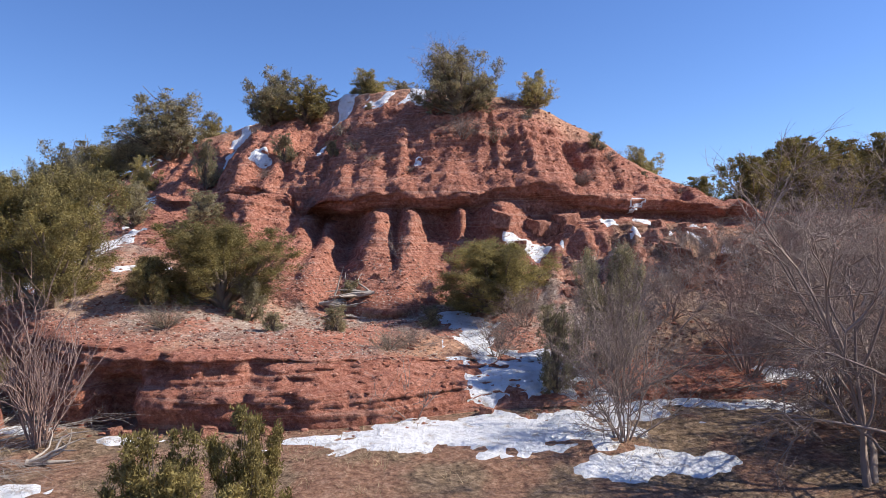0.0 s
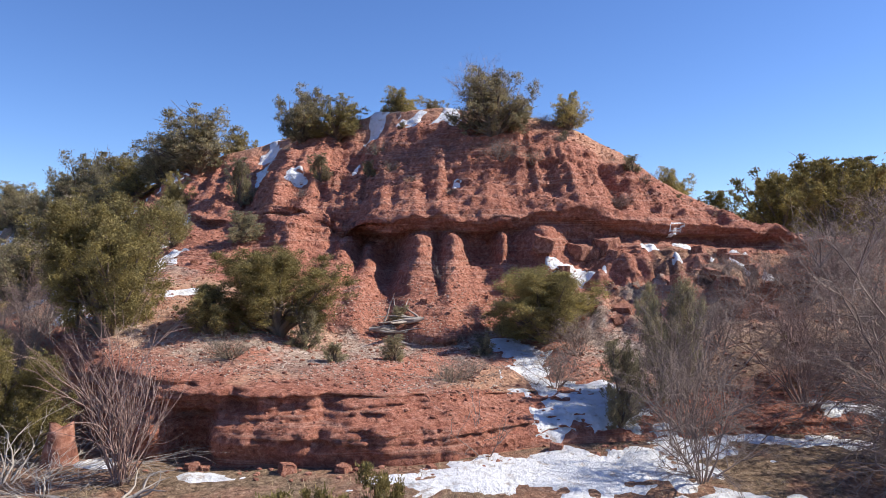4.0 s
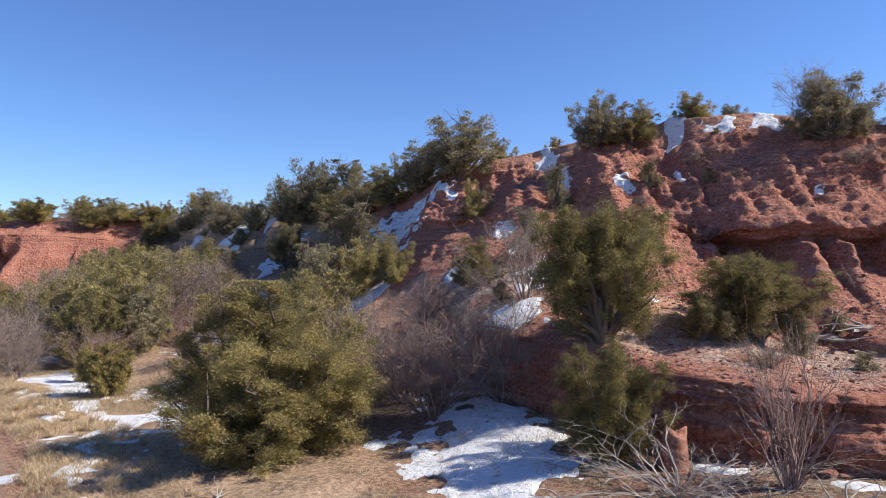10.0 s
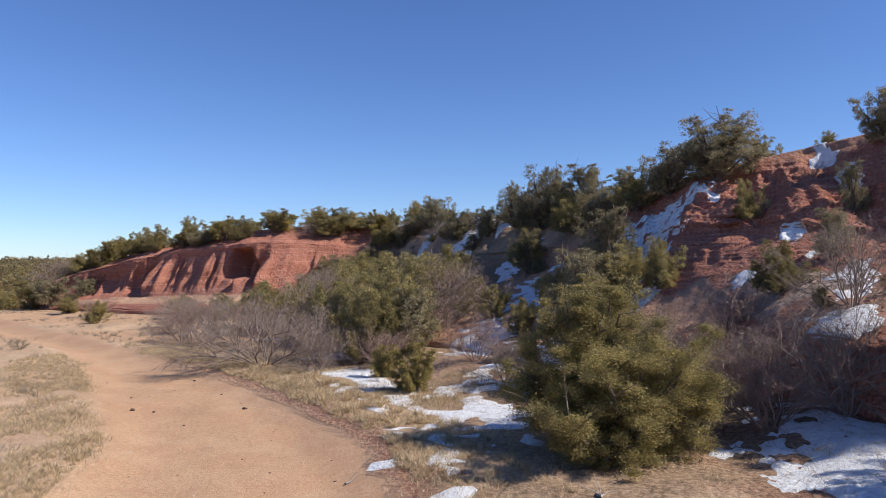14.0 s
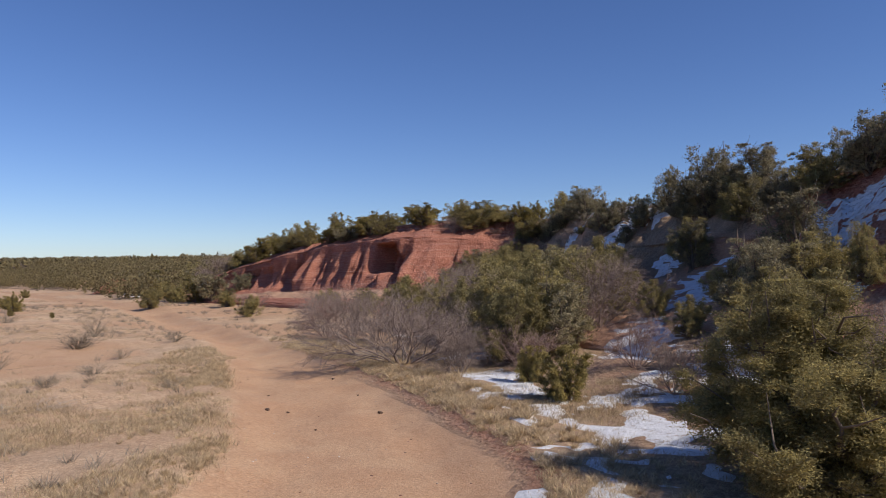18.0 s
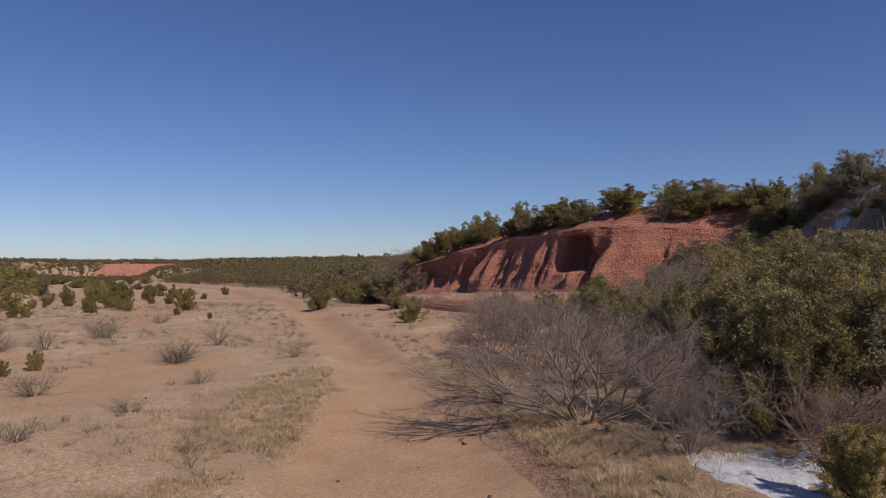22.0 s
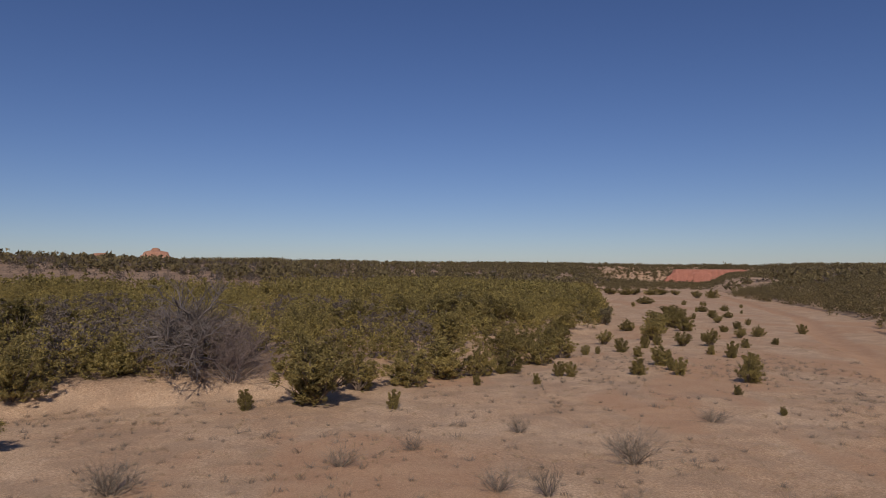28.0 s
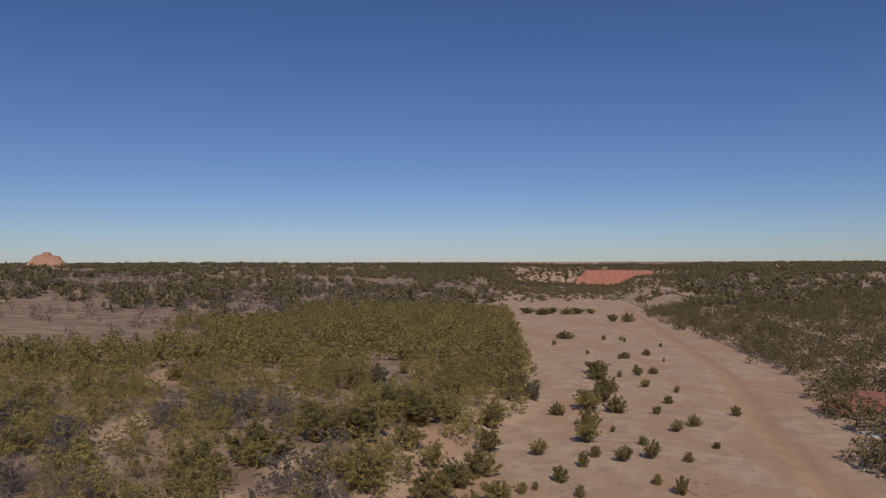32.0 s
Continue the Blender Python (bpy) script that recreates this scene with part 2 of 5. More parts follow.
EARTH, SNOW, ROCK = earth_material(), snow_material(), rock_material()
JUNIPER = foliage_material("juniper_foliage", (0.155, 0.130, 0.058), (0.285, 0.237, 0.098), (0.445, 0.368, 0.148), 0.38)
JUNIPER_GREY = foliage_material("grey_juniper_foliage", (0.195, 0.172, 0.102), (0.32, 0.278, 0.168), (0.47, 0.405, 0.255), 0.38)
WOODLAND = foliage_material("woodland_foliage", (0.155, 0.127, 0.056), (0.28, 0.227, 0.083), (0.44, 0.355, 0.118), 0.34, 0.25)
YELLOW = foliage_material("yellow_juniper_foliage", (0.19, 0.155, 0.064), (0.335, 0.272, 0.103), (0.49, 0.398, 0.15), 0.34)
FAR_WOOD = foliage_material("far_woodland_foliage", (0.13, 0.105, 0.060), (0.21, 0.170, 0.088), (0.31, 0.250, 0.12), 0.42, 0.3)
BRUSH = foliage_material("grey_brush", (0.12, 0.096, 0.079), (0.195, 0.158, 0.132), (0.28, 0.232, 0.192), 0.25)
# lighter copy of the juniper colour, sunlight painted in, for crest and thicket
JUNIPER_SUNLIT = foliage_material("sunlit_juniper_foliage", (0.20, 0.168, 0.078), (0.35, 0.292, 0.128), (0.52, 0.432, 0.19), 0.42)
GRASS = foliage_material("dry_grass", (0.36, 0.26, 0.155), (0.50, 0.38, 0.24), (0.64, 0.52, 0.35), 0.3)
WEED = foliage_material("grey_weed", (0.23, 0.185, 0.14), (0.34, 0.285, 0.225), (0.44, 0.375, 0.30), 0.3)
BARK = wood_material("juniper_bark", (0.10, 0.075, 0.055), (0.24, 0.19, 0.15))
TWIG = wood_material("bare_twig", (0.17, 0.125, 0.105), (0.36, 0.285, 0.245))
PALE = wood_material("weathered_wood", (0.26, 0.22, 0.19), (0.46, 0.41, 0.36))
DEADWOOD = wood_material("dark_dead_wood", (0.12, 0.10, 0.09), (0.27, 0.235, 0.21))
PURPLE = wood_material("reddish_twig", (0.18, 0.112, 0.095), (0.37, 0.262, 0.225))


# ---- mesh helpers ----
def mesh_np(name, v, f, mat, flat=False):
    """A mesh from arrays: vertices (n, 3), faces (m, 3 or 4)."""
    me = bpy.data.meshes.new(name)
    k = f.shape[1]
    me.vertices.add(len(v))
    me.vertices.foreach_set("co", np.ascontiguousarray(v, np.float32).ravel())
    me.loops.add(f.size)
    me.loops.foreach_set("vertex_index", np.ascontiguousarray(f, np.int32).ravel())
    me.polygons.add(len(f))
    me.polygons.foreach_set("loop_start", np.arange(0, f.size, k, dtype=np.int32))
    me.polygons.foreach_set("use_smooth", np.full(len(f), not flat))
    me.update(calc_edges=True)
    me.materials.append(mat)
    return me


def part(name, me, parent, label=""):
    ob = new(name, me)
    ob.parent = parent
    return tagged(ob, label)


# ---- plan of the ground: curves along x, each a line of (x, value) ----
def curve(pairs):
    kx, kv = np.array(pairs[::2], float), np.array(pairs[1::2], float)
    order = np.argsort(kx)
    kx, kv = kx[order], kv[order]

    def value(x):
        x = np.asarray(x, float)
        x = x + 6.0 * fbm(x * 0.03, 0.5, 0, 3, 19) * smooth(-66, -90, x)
        w = np.where(x > -13, 0.5, 2.0)
        return sum(np.interp(x + w * o, kx, kv) for o in np.linspace(-1, 1, 9)) / 9
    return value


FOOT_Y = curve([3000, 40, 60, 22, 30, 16, 14, 13.5, 9, 12.5, 7, 11.5, 4.5, 11, 2.5, 10.8, 0.5, 10.5, -1.3, 9.6, -3.7, 9.75, -5.5, 10.1, -7.5, 11.9, -9.2, 14.2, -11, 16.5,
                -14, 18.5, -18, 21.5, -24, 27, -32, 33, -40, 37, -50, 40.5, -60, 43.5, -66, 45, -80, 54, -111, 67, -164, 84, -215, 98, -400, 148, -600, 222, -3000, 900])
FOOT_Z = curve([3000, 1.2, 14, 1.2, 4, 1.3, 0, 1.3, -3.7, 1.2, -6, 1.25, -9, 1.45, -14, 1.4, -24, 1.2, -40, 1.1, -66, 0.9, -111, 0.3, -215, -0.8, -600, -4.6, -900, 0, -3000, 4])
BANK_DY = curve([3000, 2, 14, 1.2, 7, 1.1, 2.5, 1.2, 0.5, 1.3, -1.3, 1.0, -3.7, 0.55, -6, 0.6, -7.5, 0.55, -9.2, 0.6, -11, 1.6, -18, 2.4, -32, 3, -40, 2, -50, 1.2, -66, 0.6, -80, 4, -111, 6, -3000, 8])
BANK_Z = curve([3000, 1.6, 14, 1.6, 7, 1.7, 2.5, 1.8, 0.5, 1.85, -1.3, 2.05, -3.7, 2.25, -5.5, 2.4, -7.5, 2.65, -9.2, 2.9, -11, 2.6, -14, 2.2, -24, 1.9, -40, 1.9, -50, 1.7, -66, 1.3, -111, 0.8, -215, 0, -600, -3, -900, 1, -3000, 5])
CLIFF_Y = curve([3000, 60, 60, 30, 30, 21, 14, 17, 9, 16.4, 7, 16.5, 4.5, 16.2, 2.5, 15.9, 0.5, 15.9, -1.3, 16.0, -3.7, 16.1, -5.5, 16.4, -7.5, 17, -9.2, 18.6, -11, 20.5,
                 -14, 24.5, -18, 29, -24, 35, -28, 40, -32, 45.5, -36, 45, -39, 42.6, -41.2, 41.2, -44, 42.2, -50, 43.5, -60, 45.5, -66, 46.2, -80, 60, -111, 76, -215, 112, -400, 162, -600, 238, -3000, 930])
CLIFF_Z = curve([3000, 3, 14, 2.8, 9, 3.2, 7, 3.6, 4.5, 3.9, 2.5, 3.35, 0.5, 2.6, -1.3, 2.4, -3.7, 2.8, -5.5, 3.6, -7.5, 4.0, -9.2, 4.2, -11, 4.0, -14, 3.4, -18, 3.3, -24, 3.5, -32, 3.2,
                 -40, 2.5, -50, 2.2, -60, 1.7, -66, 1.5, -80, 1.5, -111, 1.6, -3000, 8])
BAND_DY = curve([3000, 4, 14, 1.2, 9, 1.8, 7, 1.7, 4.5, 1.4, 2.5, 1.5, 0.5, 1.55, -1.3, 1.6, -3.7, 1.9, -5.5, 2.2, -7.5, 2.8, -9.2, 3.0, -11, 3.2, -14, 3.0, -24, 2.2, -40, 1.9, -50, 2.4, -60, 1.6, -66, 0.9, -111, 4, -3000, 8])
BAND_Z = curve([3000, 3.6, 14, 3.6, 9, 4.3, 7, 4.75, 4.5, 4.7, 2.5, 4.85, 0.5, 4.95, -1.3, 4.95, -3.7, 5.0, -5.5, 5.3, -7.5, 5.2, -9.2, 5.5, -11, 5.7, -14, 5.1, -24, 4.6, -32, 5.3, -40, 6.0,
                -50, 5.5, -60, 4.1, -66, 2.5, -80, 2.0, -111, 2.2, -3000, 11])
LIP_DY = curve([3000, 0.3, 14, 0, 9, -0.05, 7, -0.14, 4.5, -0.18, 2.5, -0.18, 0.5, -0.20, -1.3, -0.22, -2.5, -0.36, -3.4, -0.22, -4.3, 0.2, -5.5, 0.4, -7.5, 0.45, -11, 0.4, -24, 0.2, -40, 0.05, -66, 0.1, -3000, 0.5])
RIDGE_Y = curve([3000, 100, 60, 45, 30, 30, 14, 22, 9, 20.2, 7, 20, 4.5, 20.8, 2.5, 20.9, 0.5, 21.6, -1.3, 22.7, -3.7, 24, -5.5, 25, -7.5, 26.4, -9.2, 27.2, -11, 28, -14, 31, -18, 36, -24, 40,
                 -28, 45, -32, 50, -36, 49.5, -40, 46.6, -50, 49, -60, 51, -66, 52, -80, 66, -111, 86, -215, 125, -400, 176, -600, 256, -3000, 960])
RIDGE_Z = curve([3000, 7, 60, 7, 30, 6.4, 14, 4.8, 9, 4.7, 7, 5.35, 5.5, 6.2, 4.5, 7.1, 2.5, 8.05, 0.5, 8.6, -1.3, 9.0, -3.7, 8.95, -5.5, 8.7, -7.5, 8.45, -9.2, 8.2, -11, 7.9, -12.5, 7.4, -14, 7.2, -18, 7.2, -24, 7.3,
                 -32, 7.4, -40, 7.5, -50, 7.0, -60, 5.5, -66, 4.0, -80, 2.6, -111, 2.6, -215, 3, -3000, 14])
WOOD_Y = curve([3000, -60, 0, -40, -35, -22, -45, -12, -57, -7, -62, 5.5, -70, 11, -80, 14.5, -95, 23, -105, 29.5, -125, 34.7, -163, 43, -233, 56, -307, 67, -420, 95, -600, 150, -3000, 600])
ROAD_Y = [-60, -12, -2, 4, 9.5, 12.45, 15.2, 18.7, 22.5, 28, 36.5, 44, 50, 64, 86, 115]
ROAD_X = [-8, -13, -14.8, -16.3, -19.2, -21.9, -25.1, -29.3, -35.2, -45.2, -61, -77, -95, -128, -203, -300]
ROAD_W = [2.5, 2.5, 2.5, 2.5, 2.45, 2.4, 2.1, 1.65, 1.2, 1.1, 1.3, 1.3, 1.3, 1.4, 1.5, 1.5]


def road_mask(x, y):
    xc, w = np.interp(y, ROAD_Y, ROAD_X), np.interp(y, ROAD_Y, ROAD_W)
    slope = np.interp(y, ROAD_Y, np.gradient(ROAD_X, ROAD_Y))
    d = np.abs(x - xc) / np.sqrt(1 + slope ** 2)
    return d + 0.22 * fbm(x * 0.9, y * 0.9, 0, 3, 5) - w


def base_z(x, y):
    """The open ground in front of the hill: river flat, road and the wooded terrace."""
    z = 0.85 + 0.16 * fbm(x * 0.11, y * 0.11, 0, 3, 3) + 0.05 * fbm(x * 0.7, y * 0.7, 0, 3, 4)
    z = z - 0.28 * (1 - smooth(-1.2, 0.6, road_mask(x, y)))
    south = WOOD_Y(x) - y
    z = z - 0.0105 * np.clip(-x - 60, 0, 540) * (1 - 0.85 * smooth(0, 40, south)) * smooth(1500, 700, -x)
    z = z + 1.0 * smooth(-2, 4, south + 2 * fbm(x * 0.12, y * 0.12, 0, 2, 8)) + 11.0 * smooth(30, 330, south) + 2.2 * fbm(x * 0.01, y * 0.01, 0, 3, 9) * smooth(30, 200, south)
    return z


def far_share(x, y):
    """Where the level upland in the west takes over from the valley, from 0 to 1."""
    west = smooth(380, 1000, -x)
    valley = smooth(-40, 0, y - WOOD_Y(x)) * smooth(110, 60, y - FOOT_Y(x)) * smooth(860, 720, -x)
    return west * (1 - valley)


# sandy openings in the wood: place and half axes
CLEARINGS = [(-100.5, -7.5, 8, 2.4), (-86.8, 8.5, 4.5, 2.4), (-93, 17.5, 4, 2.6), (-105.4, 23.2, 3.5, 1.1), (-97, 13, 3, 1.1), (-78, 5.5, 3, 1.6), (-128, -12, 8, 2.5), (-92, -18, 6, 2)]


def clearing(x, y):
    ragged = 0.5 * fbm(x * 0.35, y * 0.35, 0, 3, 62)
    return np.maximum.reduce([smooth(1.15, 0.75, np.hypot((x - cx) / rx, (y - cy) / ry) + ragged) for cx, cy, rx, ry in CLEARINGS])


def xs_line():
    right = np.concatenate([np.arange(10, 30, 0.4), np.geomspace(30, 3000, 26)])
    mid = np.arange(-14, 10, 0.072)
    left = np.concatenate([-np.geomspace(900, 3000, 10)[:0:-1], np.arange(-900, -250, 9), np.arange(-250, -76, 1.3), np.arange(-76, -62, 0.26), np.arange(-62, -36, 0.14), np.arange(-36, -14, 0.26)])
    return np.concatenate([left, mid, right])


XS = xs_line()
NX = len(XS)


def lerp(a, b, t):
    return a[:, None] + (b - a)[:, None] * t[None, :]


def build_sheet():
    fy, fz = FOOT_Y(XS), FOOT_Z(XS)
    by, bz = fy + BANK_DY(XS), BANK_Z(XS)
    cy, cz = CLIFF_Y(XS), CLIFF_Z(XS)
    uy, uz = cy + BAND_DY(XS), BAND_Z(XS)
    ly, lz = uy + LIP_DY(XS), uz + 0.28
    ry, rz = RIDGE_Y(XS), RIDGE_Z(XS)
    one = np.ones(NX)
    rows_y, rows_z, zone, prog = [], [], [], []

    def add(y, z, name, t):
        rows_y.append(y), rows_z.append(z)
        zone.extend([name] * y.shape[1]), prog.extend(list(t))

    y0 = np.concatenate([-np.geomspace(250, 3000, 14)[::-1], np.arange(-246, -16, 5.0)])
    y = np.repeat(y0[None, :], NX, 0)
    add(y, base_z(XS[:, None], y), "front", np.zeros(len(y0)))
    t = np.linspace(0, 1, 150)[:-1]
    y = lerp(-16 * one, fy, 1 - (1 - t) ** 1.3)
    z = base_z(XS[:, None], y)
    z = z + (fz[:, None] - z) * smooth(6.0, 0.0, fy[:, None] - y)
    add(y, z, "front", t)
    t = np.linspace(0, 1, 27)[:-1]
    add(lerp(fy, by, t ** 1.5), lerp(fz, bz, t ** 0.75), "bank", t)
    t = np.linspace(0, 1, 62)[:-1]
    add(lerp(by, cy, t), lerp(bz, cz, t ** 1.05), "apron", t)
    t = np.linspace(0, 1, 44)[:-1]
    add(lerp(cy, uy, 1 - (1 - t) ** 1.5), lerp(cz, uz, t), "cliff", t)
    t = np.linspace(0, 1, 9)[:-1]
    add(lerp(uy, ly, smooth(0, 1, t)), lerp(uz, lz, t), "lip", t)
    t = np.linspace(0, 1, 78)[:-1]
    add(lerp(ly, ry, t), lerp(lz, rz, t ** 0.88), "slope", t)
    t = np.linspace(0, 1, 30)[:-1]
    back_z = np.minimum(rz, 7.2) - 0.3
    add(lerp(ry, ry + 16, t ** 1.3), lerp(rz, back_z, smooth(0, 1, t)), "back", t)
    t = np.linspace(0, 1, 34)
    y = lerp(ry + 16, 3000 * one, t ** 3)
    add(y, lerp(back_z, back_z + 6, smooth(0, 0.6, t)), "far", t)
    Y, Z = np.concatenate(rows_y, 1), np.concatenate(rows_z, 1)
    X = np.repeat(XS[:, None], Y.shape[1], 1)
    return X, Y, Z, np.array(zone), np.array(prog)


GX, GY, GZ, ZONE, PROG = build_sheet()
NY = GX.shape[1]


COLUMNS = [(-1.62, 0.26, 0.98, 1.45), (-0.74, 0.22, 0.80, 1.25), (0.40, 0.15, 0.42, 0.45), (-2.88, 0.12, 0.50, 0.85), (-3.55, 0.26, 0.75, 0.95), (-4.9, 0.5, 0.9, 0.6), (1.4, 0.4, 0.7, 0.5)]


def shape_sheet():
    """Ribs, gullies, strata and crumbling on the sheet."""
    X, Y, Z = GX, GY, GZ
    near = (X > -13.5).astype(float)
    hillw = smooth(30, 14, X) * smooth(-260, -120, X)
    isz = {k: (ZONE == k)[None, :].astype(float) for k in ("front", "bank", "apron", "cliff", "lip", "slope", "back", "far")}
    t = PROG[None, :]
    out = np.zeros_like(X)
    # ribs and columns of the cliff
    warp = 0.35 * fbm(X * 0.6, Z * 0.6, 0, 3, 31)
    col = smooth(-7.5, -5.0, X) * smooth(2.2, 0.6, X)
    rib_near = ridged(X * 0.62 + warp + 0.37, Z * 0.10, 0, 3, 32)
    rib_far = 0.55 * ridged(X * 0.16 + warp * 0.5, Z * 0.05, 0, 2, 33) + 0.42 * billow(X * 0.5 + warp, Z * 0.06, 0, 3, 30) + 0.30 * billow(X * 1.25 + 2 * warp, Z * 0.12, 0, 2, 14) + 0.16 * billow(X * 2.7 + 3 * warp, Z * 0.2, 0, 2, 15)
    flare = np.clip(t * 4, 0, 1) * np.clip((1 - t) * 3.0, 0.25, 1)
    out += isz["cliff"] * flare * (near * (0.16 * col + 0.30 * (1 - col)) * rib_near + (1 - near) * (1 - 0.8 * smooth(-36, -31, X)) * 1.9 * rib_far)
    # standing columns: place, half width at the head and at the foot, how far the foot stands out
    under = smooth(0.52, 0.74, t + 0.08 * fbm(X * 0.9, 0.2, 0, 3, 22)) * smooth(1.01, 0.96, t) * smooth(-4.1, -3.5, X) * smooth(9.5, 7.5, X) * (1 - 0.65 * smooth(0.6, 1.8, X))
    out -= isz["cliff"] * under * np.clip(0.52 + 0.75 * fbm(X * 0.55, 0.7, 0, 3, 20), 0.12, 0.9)
    gap = sum(np.exp(-((X - gx + 0.05 * vnoise(Z * 2, gx, 0, 21)) / gw) ** 2) for gx, gw in ((-2.35, 0.20), (-1.14, 0.10), (-3.2, 0.10)))
    out -= isz["cliff"] * 0.35 * gap * smooth(0.15, 0.5, t) * smooth(1.0, 0.9, t)
    for cx, head, toe, far in COLUMNS:
        rise = np.where(ZONE == "apron", 0.0, t)
        wide = head + (toe - head) * (1 - rise) ** 1.4
        bulge = np.exp(-np.abs((X - cx - 0.10 * fbm(Z * 1.3, cx, 0, 2, 34)) / wide) ** 1.8)
        out += isz["cliff"] * bulge * (0.42 + (far - 0.42) * (1 - t) ** 1.2 + 0.45 * under) * np.clip((0.98 - 0.10 * (cx == -2.88) - t) * 12, 0, 1)
        out += np.where(ZONE == "apron", bulge * far * np.clip((t - 0.4) / 0.6, 0, 1) ** 2, 0)
    alcove = np.exp(-((X + 2.55) / 0.55) ** 4)
    out -= isz["cliff"] * alcove * 0.25 * smooth(0.15, 0.5, t)
    hollow = np.exp(-np.abs((X + 42.4 + 0.5 * t) / (1.75 - 0.95 * t)) ** 5) * smooth(0.30, 0.42, t) * smooth(1.0, 0.93, t)
    out -= isz["cliff"] * hollow * 2.2
    out += isz["lip"] * (0.16 * near * rib_near * 0.6 + (1 - near) * 0.4 * rib_far)
    # rills of the upper slope
    rill = billow(X * 0.62 + 0.45 * fbm(X * 0.5, Y * 0.5, 0, 3, 35), Y * 0.14, 0, 2, 36) + 0.42 * billow(X * 1.9 + 0.6 * fbm(X, Y * 0.3, 0, 2, 29), Y * 0.10, 0, 2, 28) + 0.26 * billow(X * 3.9 + 0.5 * fbm(X * 2, Y * 0.6, 0, 2, 66), Y * 0.16, 0, 2, 67)
    env = np.clip(t * 5, 0.2, 1) * np.clip((1 - t) * 2.5, 0, 1)
    out += isz["slope"] * env * (rill * 0.36 - 0.45 * np.exp(-((X - 3.55 - 0.15 * vnoise(Z * 1.5, 0.3, 0, 46)) / 0.22) ** 2) * smooth(0.75, 0.5, t))
    # deep gullies of the west flank, and the ribs that they leave
    flank = smooth(-12.5, -9.5, X) * smooth(-2.0, -2.8, X)
    for gx, lean, wide, deep in ((-3.8, 0.5, 0.8, 0.95), (-6.6, -0.8, 0.85, 0.75), (-9.2, -0.9, 0.7, 0.6), (-5.0, 0.8, 0.35, 0.35)):
        line = gx + lean * t + 0.6 * fbm(Y * 0.5, gx, 0, 3, 63)
        cutting = np.exp(-np.abs((X - line) / wide) ** 1.5)
        out -= (isz["slope"] * np.clip((1.0 - t) * 5, 0, 1) + isz["lip"] + isz["cliff"] * smooth(0.35, 1.0, t)) * cutting * deep
    out += isz["slope"] * flank * env * 0.55 * ridged(X * 0.42 + 0.3 * fbm(X * 0.8, Y * 0.8, 0, 3, 64), Y * 0.12, 0, 3, 65)
    # bedding planes
    zz = Z + 0.10 * fbm(X * 0.5, Y * 0.5, 0, 3, 37)
    strata = vnoise(zz * 7.0, X * 0.25, 0, 38) + 0.6 * vnoise(zz * 17.0, X * 0.5, 0, 39)
    ledge = vnoise(zz * 5.0, X * 0.9, 0, 47) * smooth(0.0, 0.5, vnoise(zz * 4.0, X * 0.8, 0.0, 48))
    cut = smooth(1.2, -1.0, X) * smooth(-10.5, -9, X)
    out += isz["bank"] * np.clip(t * 4, 0, 1) * (0.05 + 0.05 * cut) * strata + isz["bank"] * cut * np.clip(t * 4, 0, 1) * 0.06 * ledge
    out += ((isz["cliff"] * np.clip(t * 5, 0, 1) + isz["lip"]) * 0.06 + isz["slope"] * env * 0.09) * strata * (0.3 + 0.7 * near)
    out += isz["bank"] * np.clip(t * 5, 0, 1) * (0.10 + 0.02 * cut) * beds(Z, X, 0.15, 25) + isz["bank"] * np.clip(t * 5, 0, 1) * cut * 0.11 * beds(Z, X * 0.6, 0.085, 13)
    out -= isz["bank"] * 0.75 * np.exp(-((X + 4.75) / 0.34) ** 4) * smooth(0.62, 0.40, t)
    out += (isz["cliff"] * np.clip(t * 5, 0, 1) + isz["lip"]) * near * (0.05 * beds(Z, X, 0.30, 26) + 0.04 * beds(Z, X, 0.09, 24))
    out += isz["slope"] * env * near * (0.07 * beds(Z, X * 0.05, 0.42, 27) + 0.035 * beds(Z, X * 0.1, 0.13, 23))
    # crumbling
    body = isz["bank"] * np.clip(t * 4, 0.3, 1) + isz["cliff"] * np.clip(t * 5, 0, 1) + isz["lip"] + isz["slope"] * np.clip((1 - t) * 3, 0.3, 1)
    out += body * hillw * (0.26 * (1 - 0.45 * isz["bank"]) * fbm(X * 0.55, Y * 0.3, Z * 0.45, 3, 41) + 0.13 * fbm(X * 2.6, Y * 0.5, Z * 0.5, 4, 42) * (0.4 + 0.6 * near) + ((0.08 - 0.04 * isz["slope"]) * billow(X * 4.2, Y * 0.6, Z * 0.7, 3, 49) + (0.05 + 0.05 * isz["bank"]) * vnoise(X * 6.5, Y * 5, Z * 6.5, 50) + isz["slope"] * (0.15 * fbm(X * 1.6, Y * 1.2, Z * 2.2, 4, 68) + 0.09 * ridged(X * 2.2, Y * 1.0, Z * 3.0, 3, 69))) * near)
    steep = isz["apron"] * 0.8 + isz["bank"] * 0.7 + isz["cliff"] * 0.75 + isz["lip"] * 0.95 + isz["slope"] * 0.5
    GY[:] = Y - out * np.clip(steep + 0.2, 0, 1) * hillw
    GZ[:] = Z + out * np.clip(1 - steep, 0, 1) * (isz["slope"] + 0.3 * isz["cliff"]) * hillw
    wave = isz["cliff"] * smooth(0.4, 0.9, t) + isz["lip"] + isz["slope"] * smooth(0.5, 0.1, t)
    GZ[:] += wave * near * hillw * (0.30 * fbm(X * 0.5, 3.3, 0, 3, 18) + 0.10 * vnoise(X * 2.1, 1.7, 0, 17))
    lumps = isz["apron"] + isz["back"] + 0.35 * isz["front"]
